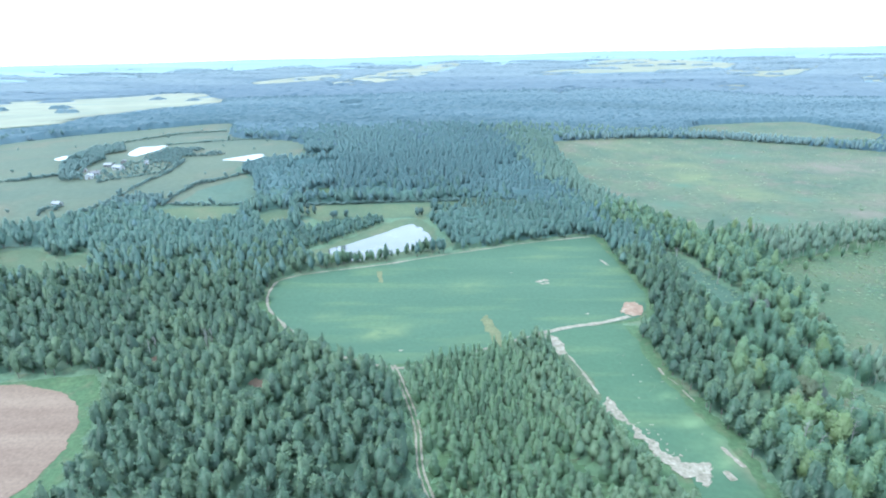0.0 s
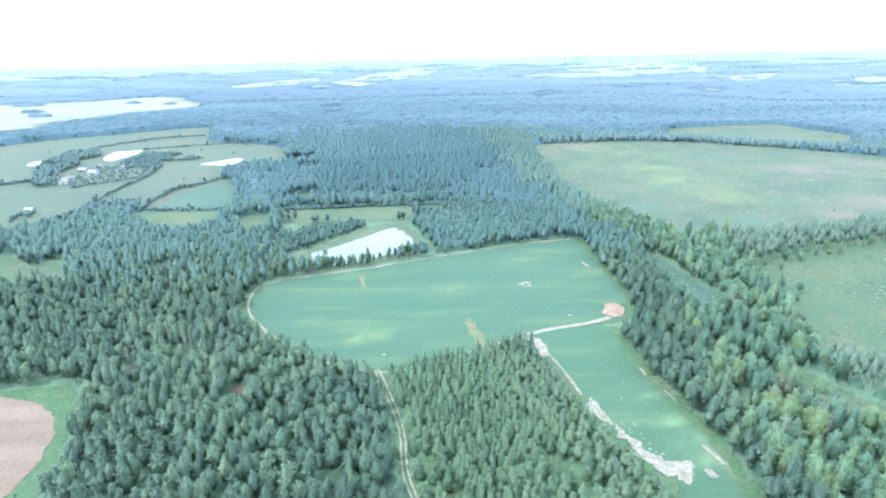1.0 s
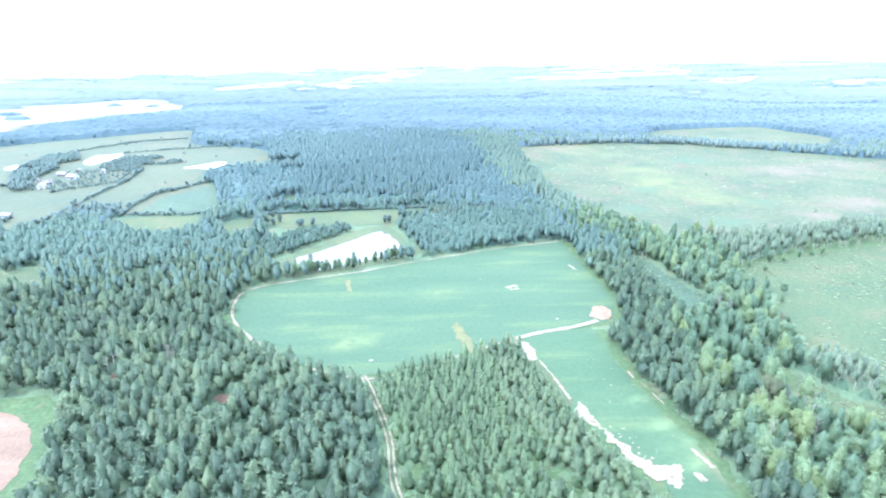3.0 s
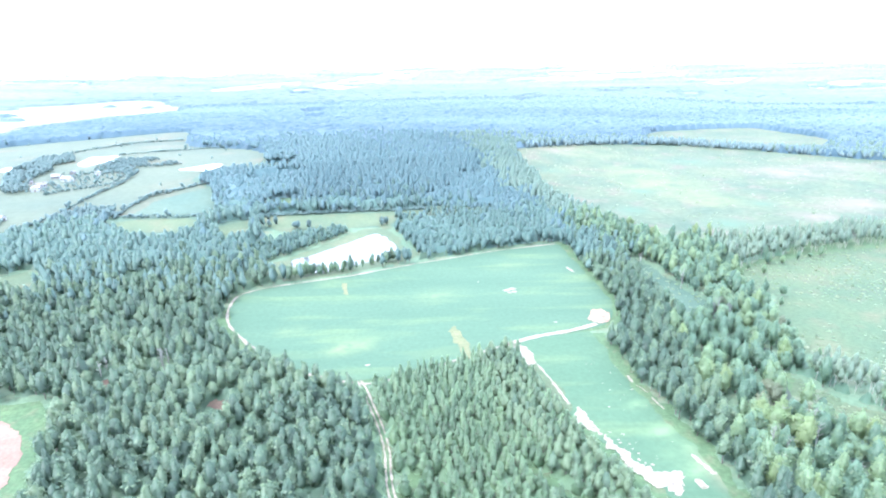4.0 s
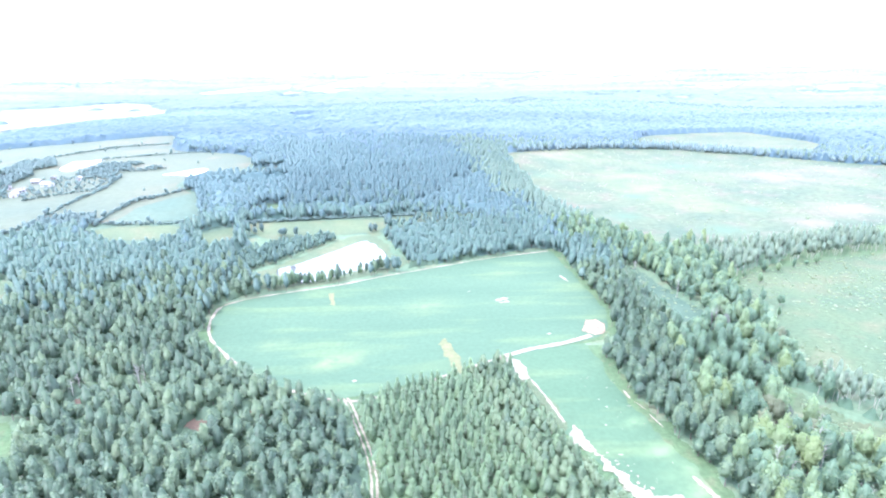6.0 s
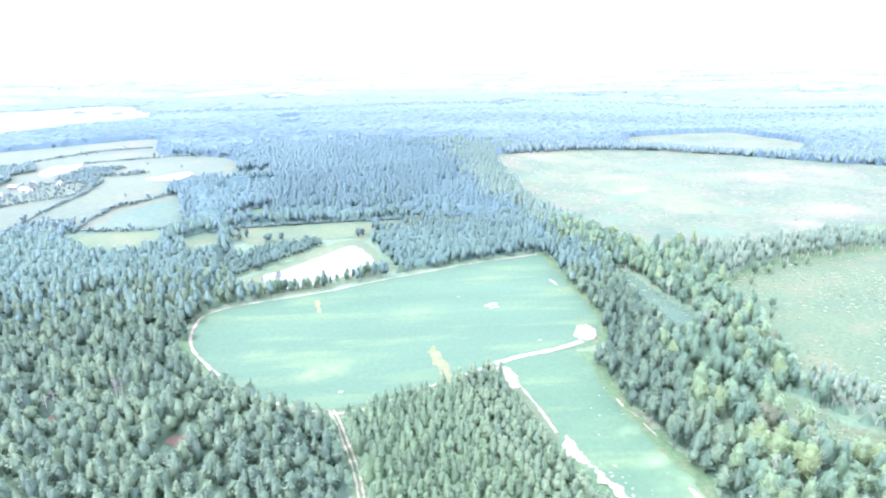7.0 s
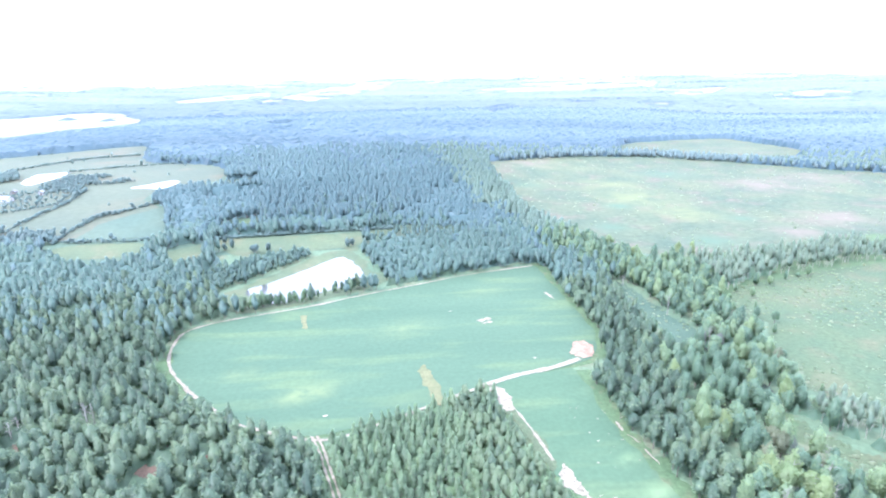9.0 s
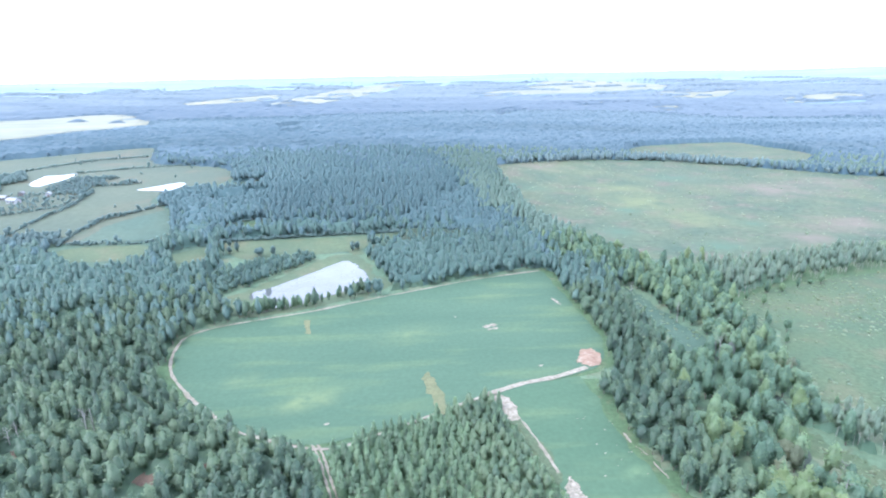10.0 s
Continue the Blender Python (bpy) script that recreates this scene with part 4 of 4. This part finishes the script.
# middle distance; leaf colours turn bluer in steps to stand in for haze
px, py = jitter_grid(-750, 700, 230, 860, 4.8, 0.47)
d = py + 0.2 * np.abs(px) + rng.normal(0, 18, len(px))
near_edge = 345 + soft(px, py, 0.02, 8) * -18
hard = px > np.interp(py, ey, ex) + soft(px, py, 0.03, 4) * 10 + rng.normal(0, 9, len(px))
near_edge = np.where(hard, near_edge + 135, near_edge)
ok = wooded(px, py, 2.5) & seen(px, py) & (d >= near_edge) & (d + rng.normal(0, 70, len(px)) < 830) & (rng.uniform(0, 1, len(px)) < 0.9)
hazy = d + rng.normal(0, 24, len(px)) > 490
for sel, kind, m, nm, lab in ((ok & ~hard & ~hazy, "wood", M_BLUE, "pine_woods", "haze-tinted blue-green pine woods beyond the crop field"), (ok & ~hard & hazy, "wood", M_TEAL, "pine_woods", "hazy blue-green pine woods towards the farm"), (ok & hard, "broad", M_HARD_HAZE, "broadleaf_woods", "light green haze-tinted broadleaf woods along the scrub field")):
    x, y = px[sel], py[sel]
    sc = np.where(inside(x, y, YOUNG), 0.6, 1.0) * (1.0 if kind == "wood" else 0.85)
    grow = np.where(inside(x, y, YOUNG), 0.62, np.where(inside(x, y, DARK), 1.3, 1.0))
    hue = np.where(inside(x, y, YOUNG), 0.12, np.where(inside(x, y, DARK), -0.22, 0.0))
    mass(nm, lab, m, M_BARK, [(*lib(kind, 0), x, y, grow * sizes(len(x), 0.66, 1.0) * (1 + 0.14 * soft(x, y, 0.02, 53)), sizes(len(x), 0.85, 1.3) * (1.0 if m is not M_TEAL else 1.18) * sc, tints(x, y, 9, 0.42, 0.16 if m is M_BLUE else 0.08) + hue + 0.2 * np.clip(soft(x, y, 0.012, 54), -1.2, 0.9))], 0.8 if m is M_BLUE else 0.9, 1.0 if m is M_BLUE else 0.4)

# far woods: the closed canopy seen from afar
def far_stand(px, py):
    d = reach(px, py) + rng.normal(0, 35, len(px))
    return (wooded(px, py, 4) | intrude(px, py)) & seen(px, py) & (d >= 750) & (d < 1540) & (rng.uniform(0, 1, len(px)) < 0.97)


def haze_stand(px, py):
    r = np.hypot(px, py) + rng.normal(0, 90, len(px))
    return (wooded(px, py, 10) | intrude(px, py)) & seen(px, py) & (reach(px, py) + rng.normal(0, 50, len(px)) >= 1480) & (soft(px * 0.4, py, 0.02, 66) < 1.2 * (2950 - r) / 450 + 1)


# tint climbs with distance: thickening haze put into the leaf colour
def haze_tint(x, y):
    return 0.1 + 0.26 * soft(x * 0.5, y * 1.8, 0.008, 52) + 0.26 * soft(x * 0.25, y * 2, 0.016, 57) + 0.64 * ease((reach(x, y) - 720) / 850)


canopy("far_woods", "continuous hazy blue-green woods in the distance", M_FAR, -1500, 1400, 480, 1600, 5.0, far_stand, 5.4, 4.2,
       haze_tint)
px, py = jitter_grid(-1350, 1250, 480, 1400, 6.6, 0.48)
d = reach(px, py) + rng.normal(0, 25, len(px))
ok = wooded(px, py, 4) & seen(px, py) & (d >= 700) & (rng.uniform(0, 1, len(px)) < 0.75 * np.clip((1080 - d) / 330, 0, 1))
px, py = px[ok], py[ok]
mass("far_pines", "hazy blue-green pine tops standing out of distant woods", M_FAR, M_BARK, [([clumps([(0, 0, 5.2, 2.3, 5.0)]) for _ in range(8)], [], px, py, sizes(len(px), 0.6, 0.95) * (1 + 0.2 * soft(px, py, 0.012, 51)), sizes(len(px), 0.9, 1.5), haze_tint(px, py) + 0.12 + rng.normal(0, 0.05, len(px)))], 0.8, 0.25)
# the tint pales towards the horizon as painted haze
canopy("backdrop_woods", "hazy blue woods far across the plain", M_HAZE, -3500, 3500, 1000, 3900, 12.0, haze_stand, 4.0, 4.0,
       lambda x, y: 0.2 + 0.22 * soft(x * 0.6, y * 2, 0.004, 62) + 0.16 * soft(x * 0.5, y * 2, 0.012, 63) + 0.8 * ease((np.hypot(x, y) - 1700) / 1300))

# trees along the pond's near bank, in uneven clumps
shore = spline([(-84, 330), (-72, 333), (-60, 335), (-45, 340), (-30, 350), (-12, 357)], False, 12)
qx = np.array([p.x for p in shore]) + rng.uniform(-2.0, 2.0, len(shore))
qy = np.array([p.y for p in shore]) + rng.uniform(-2.0, 1.5, len(shore))
keep = (soft(qx, qy, 0.11, 71) > -0.55) & (rng.uniform(0, 1, len(shore)) < 0.9)
tall = np.clip(0.5 + 0.16 * soft(qx, qy, 0.14, 72) + rng.uniform(-0.12, 0.12, len(qx)), 0.26, 0.75)
leafy = keep & (rng.uniform(0, 1, len(shore)) < 0.6)
single_trees("broad", qx[leafy], qy[leafy], tall[leafy], tall[leafy] * 0.9, "trees on the pond bank")
leafy = keep & ~leafy
single_trees("wood", qx[leafy], qy[leafy], tall[leafy] * 1.1, tall[leafy] * 1.1, "trees on the pond bank")
# a strip of small pines behind the pond
qx, qy = jitter_grid(-120, -48, 348, 432, 3.3, 0.25, 52)
keep = inside(qx, qy, ROW) & ~inside(qx, qy, BANK_R)
qx, qy = qx[keep], qy[keep]
# needles in M_BLUE, so their blue is painted haze
LEAF["small"], WOOD["small"], LABEL["small"], NAME["small"] = M_BLUE, M_BARK, "small haze-tinted pine in a strip behind the pond", "small_pine"
single_trees("small", qx, qy, sizes(len(qx), 0.34, 0.56), sizes(len(qx), 0.45, 0.75), "small pines behind the pond")

# hedgerows and bushes of the farm
HEDGES = [[(-600, 470), (-430, 505), (-401, 520), (-385, 533)], [(-450, 735), (-442, 754), (-419, 801), (-396, 831), (-347, 848)], [(-371, 719), (-340, 736), (-318, 746), (-276, 760), (-250, 765)],
          [(-290, 401), (-279, 432), (-282, 474), (-283, 505), (-282, 540), (-290, 584), (-296, 606)], [(-233, 434), (-235, 452), (-235, 492), (-221, 517), (-203, 548), (-190, 580)],
          [(-326, 500), (-318, 513), (-300, 526), (-282, 548)], [(-310, 400), (-314, 410), (-310, 424), (-306, 413)], [(-228, 437), (-187, 442), (-175, 448)], [(-331, 594), (-303, 603)],
          [(4, 480), (-60, 468), (-128, 449)]]
GROVE = [(-423, 592), (-433, 625), (-454, 700), (-426, 715), (-398, 671), (-412, 650), (-388, 612), (-385, 576), (-345, 505), (-366, 505)]
THICKET = [(-349, 615), (-357, 690), (-311, 684), (-262, 640), (-304, 624), (-300, 585)]
WEDGE = [(-281, 425), (-264, 454), (-240, 454), (-234, 432), (-270, 415)]
YARD = [(-372, 600), (-300, 604), (-288, 545), (-335, 503), (-352, 540)]
bx, by = jitter_grid(-660, 8, 340, 960, 2.9, 0.48)
near_hedge = np.min([away(bx, by, h) for h in HEDGES], 0)
lot = rng.uniform(0, 1, len(bx))
line = near_hedge < 0.9 + 1.3 * soft(bx, by, 0.05, 2)
grove = inside(bx, by, GROVE) & (soft(bx, by, 0.05, 12) > -0.7) & (lot < 0.75)
thick = inside(bx, by, THICKET) & (soft(bx, by, 0.06, 13) > -0.5) & (lot < 0.6)
wedge = inside(bx, by, WEDGE) & (lot < 0.8)
yard = inside(bx, by, YARD) & (lot < 0.2)
pick = line | grove | thick | wedge | yard | (inside(bx, by, ROUND[OPEN.index(FARM)]) & (lot < 0.0012))
for p in (POND_2, POND_3, POND_4):
    pick &= ~inside(bx, by, p) & ~inside(bx, by + 7, p)
for x, y in HOMES:
    pick &= np.hypot(bx - x, by - y + 3) > 8
size = np.where(grove | wedge, 1.25, np.where(line & (lot < 0.06), 1.7, np.where(thick, 0.8, 0.7)))
bx, by, size = bx[pick], by[pick], size[pick]
row = [p for h in HEDGES for p in spline(h, False, 1 + int(sum(math.dist(a, b) for a, b in zip(h, h[1:])) / (len(h) - 1) / 1.7))]
rx, ry = np.array([p.x for p in row]) + rng.uniform(-0.8, 0.8, len(row)), np.array([p.y for p in row]) + rng.uniform(-0.8, 0.8, len(row))
bx, by, size = np.r_[bx, rx], np.r_[by, ry], np.r_[size, 0.62 + 0.22 * soft(rx, ry, 0.09, 14)]
bush = [sprays(*clumps(dome(2.6, 2.1, 2.6, 2, 1.6)), 10, 0.9) for _ in range(6)]
mass("hedgerows", "low haze-tinted hedgerow trees dividing farm pastures", M_HEDGE, M_BARK, [(bush, [], bx, by, size * sizes(len(bx), 0.7, 1.15), np.sqrt(size) * sizes(len(bx), 0.6, 1.0), tints(bx, by, 15, 0.42, 0.14))], 0.8, 0.5)

# regrowth on the cutover land
bx, by = jitter_grid(100, 640, 150, 860, 3.4, 0.5)
gate = soft(bx, by, 0.035, 17) * 0.5 + soft(bx, by, 0.12, 18) * 0.4
pick = np.zeros(len(bx), bool)
for o in (SCRUB_N, SCRUB_E, GLADE_E, DITCH):
    pick |= inside(bx, by, ROUND[OPEN.index(o)])
pick &= (rng.uniform(0, 1, len(bx)) < np.where(by > 450, 0.045, np.where(by > 370, 0.08, 0.7)) * (1 + 1.5 * gate)) & seen(bx, by)
bx, by = bx[pick], by[pick]
shrub = [sprays(*clumps([(0, 0, 0.25, 1.2, 0.55), (0.9, 0.5, 0.2, 0.9, 0.4)]), 10, 0.5) for _ in range(6)]
mass("scrub_bushes", "scattered low green scrub bushes on cutover land", M_BUSH, M_BARK, [(shrub, [], bx, by, sizes(len(bx), 0.3, 1.0) * np.where(rng.uniform(0, 1, len(bx)) < 0.06, 2.2, 1), sizes(len(bx), 0.4, 1.15), tints(bx, by, 16, 0.6, 0.3))], 2.0, 0.6)

# belts of trees at the far edge of the scrub
bx, by = [], []
for p in spline([(132, 776), (200, 797), (271, 820), (329, 824), (374, 814), (417, 782), (460, 753), (506, 712), (543, 682), (620, 620)], False, 45):
    for _ in range(2):
        bx.append(p.x + rng.uniform(-9, 9)), by.append(p.y + rng.uniform(-5, 20))
bx, by = np.array(bx), np.array(by)
mass("tree_belt", "belt of tall hazy trees across the scrub field", M_BELT, M_PALEBARK, [([sprays(*clumps(egg(11.0, 0.6, 2.3, 2, 0.5)), 40, 1.0) for _ in range(6)], [trunk("slender", 0) for _ in range(6)], bx, by, sizes(len(bx), 0.5, 1.15), sizes(len(bx), 0.6, 1.25), tints(bx, by, 19, 0.5, 0.25))], 0.9, 0.6)


# trees that stand out by their colour
for kind, leaf, lab in (("gold", M_GOLD, "yellow-green broadleaf tree with a wide rounded crown"), ("tawny", M_TAWNY, "tawny half-bare broadleaf tree among green crowns"),
                        ("lilac", M_LILAC, "greyish purple leafless shrubby tree by the ditch")):
    LEAF[kind], WOOD[kind], LABEL[kind], NAME[kind] = leaf, M_BARK, lab, "broadleaf_tree"
gx, gy = np.array([122, 129, 131, 125, 122, 117, 120, 110, 117, 130, 123, 150, 166, 158, 149, 153, 156, 196, 205]), np.array([170, 172, 166, 168, 197, 201, 231, 143, 136, 160, 174, 345, 385, 410, 152, 160, 214, 385, 383.0])
single_trees("gold", gx, gy, sizes(19, 0.85, 1.1), sizes(19, 0.9, 1.2), "yellow-green trees")
gx, gy = np.array([135, 136, 167, 170, 127, 143]), np.array([190, 186, 244, 240, 180, 176.0])
single_trees("tawny", gx, gy, sizes(6, 0.75, 0.95), sizes(6, 0.75, 1.0), "tawny trees")
gx, gy = np.array([150, 154, 157, 147, 152]), np.array([266, 269, 262, 260, 257.0])
single_trees("lilac", gx, gy, sizes(5, 0.45, 0.7), sizes(5, 0.6, 0.85), "bare trees by the ditch")
gx, gy = np.array([-122, -118, -114, -110, -126, -94, -92, -84, -29, -26, -65]), np.array([436, 441, 427, 431, 424, 425, 423, 428, 436, 440, 471.0])
single_trees("broad", gx, gy, sizes(11, 0.4, 0.62), sizes(11, 0.55, 0.95), "trees in the meadow", M_HEDGE)
# scattered small trees where the wood thins out into the scrub
gx, gy = jitter_grid(172, 262, 190, 345, 5.0, 0.48)
fringe = away(gx, gy, [(262, 346), (218, 334), (196, 322), (186, 300), (189, 280), (181, 255), (177, 238), (175, 222), (179, 208), (190, 196)])
pick = inside(gx, gy, ROUND[OPEN.index(SCRUB_E)]) & (rng.uniform(0, 1, len(gx)) < 0.6 * np.exp(-fringe / 2.2))
gx, gy = gx[pick], gy[pick]
single_trees("broad", gx, gy, sizes(len(gx), 0.22, 0.6), sizes(len(gx), 0.3, 0.7), "small trees at the scrub's edge")


# ---- farm buildings ----
def part(name, bm, material, parent, label=""):
    me = bpy.data.meshes.new(name)
    bm.to_mesh(me)
    bm.free()
    me.materials.append(material)
    ob = new(name, me)
    ob.parent = parent
    return tagged(ob, label)


def box(w, d, h, x=0, y=0, z=0):
    bm = bmesh.new()
    bmesh.ops.create_cube(bm, size=1, matrix=Matrix.LocRotScale((x, y, z + h / 2), None, (w, d, h)))
    return bm


def gable(w, d, z, rise, eave):
    """A gabled roof of real thickness."""
    bm = bmesh.new()
    ring = [(-w / 2 - eave, z - 0.25), (0, z + rise), (w / 2 + eave, z - 0.25), (w / 2 + eave, z - 0.02), (0, z + rise + 0.25), (-w / 2 - eave, z - 0.02)]
    ends = [[bm.verts.new((x, y, h)) for x, h in ring] for y in (-d / 2 - eave, d / 2 + eave)]
    for k in range(6):
        bm.faces.new((ends[0][k], ends[0][(k + 1) % 6], ends[1][(k + 1) % 6], ends[1][k]))
    for e, order in ((ends[0], 1), (ends[1], -1)):
        bm.faces.new([e[k] for k in (5, 4, 1, 0)][::order]), bm.faces.new([e[k] for k in (4, 3, 2, 1)][::order])
    bmesh.ops.recalc_face_normals(bm, faces=bm.faces)
    return bm


def gable_wall(w, d, h, rise):
    bm = box(w, d, h)
    for y in (-d / 2, d / 2):
        a, b, c = bm.verts.new((-w / 2, y, h)), bm.verts.new((w / 2, y, h)), bm.verts.new((0, y, h + rise))
        bm.faces.new((a, b, c))
    return bm


def house(x, y, turn, w, d, h, walls, roof, label, category="house"):
    base = tagged(new("farmhouse" if category == "house" else "barn"), label, category)
    base.location, base.rotation_euler = (x, y, float(lie(x, y)) + 0.1), (0, 0, radians(turn))
    rise = w * 0.3
    part("wall", gable_wall(w, d, h, rise), walls, base)
    part("roof", gable(w, d, h, rise, 0.5), roof, base)
    for s in (-1, 1):
        for k in range(3):
            win = part("window", box(0.08, 1.1, 1.3, s * (w / 2 + 0.03), (k - 1) * d / 3.4, 1.0), M_GLASS, base)
            part("sill", box(0.16, 1.3, 0.1, s * (w / 2 + 0.05), (k - 1) * d / 3.4, 0.9), M_TRIM, win)
    part("door", box(1.1, 0.1, 2.05, 0.4, -d / 2 - 0.04, 0.05), M_DOOR, base)
    if category == "house":
        part("chimney", box(0.7, 0.7, 1.6, w * 0.15, d * 0.25, h + rise * 0.7), M_BARK, base)


M_WHITE = plain("white_paint", (0.36, 0.37, 0.37), 0.6, 0.12, 0.6)
M_GREYWALL = plain("weathered_boards", (0.2, 0.2, 0.19), 0.8, 0.3, 0.8)
M_METAL = plain("weathered_metal_roof", (0.2, 0.21, 0.22), 0.6, 0.25, 0.4)
M_GREYROOF = plain("grey_shingle", (0.16, 0.16, 0.17), 0.8, 0.3, 1.5)
M_GLASS = plain("dark_window_glass", (0.03, 0.04, 0.05), 0.1, 0.2, 1)
M_TRIM = plain("white_trim", (0.6, 0.6, 0.58), 0.6, 0.1, 1)
M_DOOR = plain("brown_door", (0.14, 0.08, 0.05), 0.6, 0.2, 2)
house(-346, 519, 25, 6, 10, 3.0, M_WHITE, M_METAL, "white farmhouse with a pale metal gable roof among trees")
house(-350, 534, -60, 5, 8, 2.8, M_WHITE, M_GREYROOF, "small white farmhouse with a grey shingle roof")
house(-343, 562, 70, 6, 11, 3.0, M_WHITE, M_METAL, "long white barn with a pale metal roof", "barn")
house(-362, 577, 80, 5, 9, 2.8, M_GREYWALL, M_METAL, "weathered grey barn with a metal roof among trees", "barn")
house(-358, 597, 15, 4, 6, 2.6, M_GREYWALL, M_GREYROOF, "small grey shed behind the farmyard", "barn")
house(-329, 590, 20, 4, 6, 2.8, M_WHITE, M_METAL, "small pale shed beside a hedge", "barn")
house(-372, 552, 40, 4, 6, 2.6, M_WHITE, M_GREYROOF, "small white shed at the grove's edge", "barn")
house(-313, 426, 75, 4, 7, 2.6, M_WHITE, M_METAL, "small white cottage among hedgerow trees")
house(-66, 474, 10, 3, 4, 2.2, M_WHITE, M_METAL, "tiny white shed at the meadow's edge", "barn")

# ---- bare and dead trees, clay scars in the woods ----
for x, y, r in CLAYS[:4]:
    r *= 0.8
    patch("clay_patch", [(x - r, y), (x - 0.3 * r, y + r), (x + r, y + 0.4 * r), (x + 0.4 * r, y - r)], 0.14, M_CLAYDARK, "bare red-brown clay scar among pines", 1.0, 2)


def snag(x, y, tall, label):
    base = tagged(new("dead_tree"), label, "tree", "dead trees")
    base.location = (x, y, float(lie(x, y)))
    v, f = stem(tall, 0.26, 0.05, 6)
    new("trunk", raw_mesh("trunk", v, f, [M_SNAG])).parent = base
    for k in range(9):
        z, a, ln = tall * (0.35 + 0.065 * k), 2.4 * k + rng.uniform(-0.5, 0.5), tall * rng.uniform(0.14, 0.3)
        v, f = stem(ln, 0.1, 0.02, 4, 3, 0.35)
        limb = new("limb", raw_mesh("limb", v, f, [M_SNAG]))
        limb.parent, limb.location, limb.rotation_euler = base, (0, 0, z), (radians(rng.uniform(35, 65)), 0, a)


for x, y, tall in ((119, 160, 12), (121, 155, 11), (127, 169, 13), (134, 141, 12), (116, 150, 9), (131, 165, 11), (150, 226, 11), (137, 167, 13), (141, 172, 11), (134, 160, 12), (146, 178, 10), (152, 262, 12), (150, 300, 12), (139, 335, 10), (-109, 228, 11), (-111, 231, 9), (-107, 229, 10), (-130, 223, 10), (-128, 225, 8), (-132, 221, 9)):
    snag(x, y, tall, "bare grey dead tree standing among green crowns")
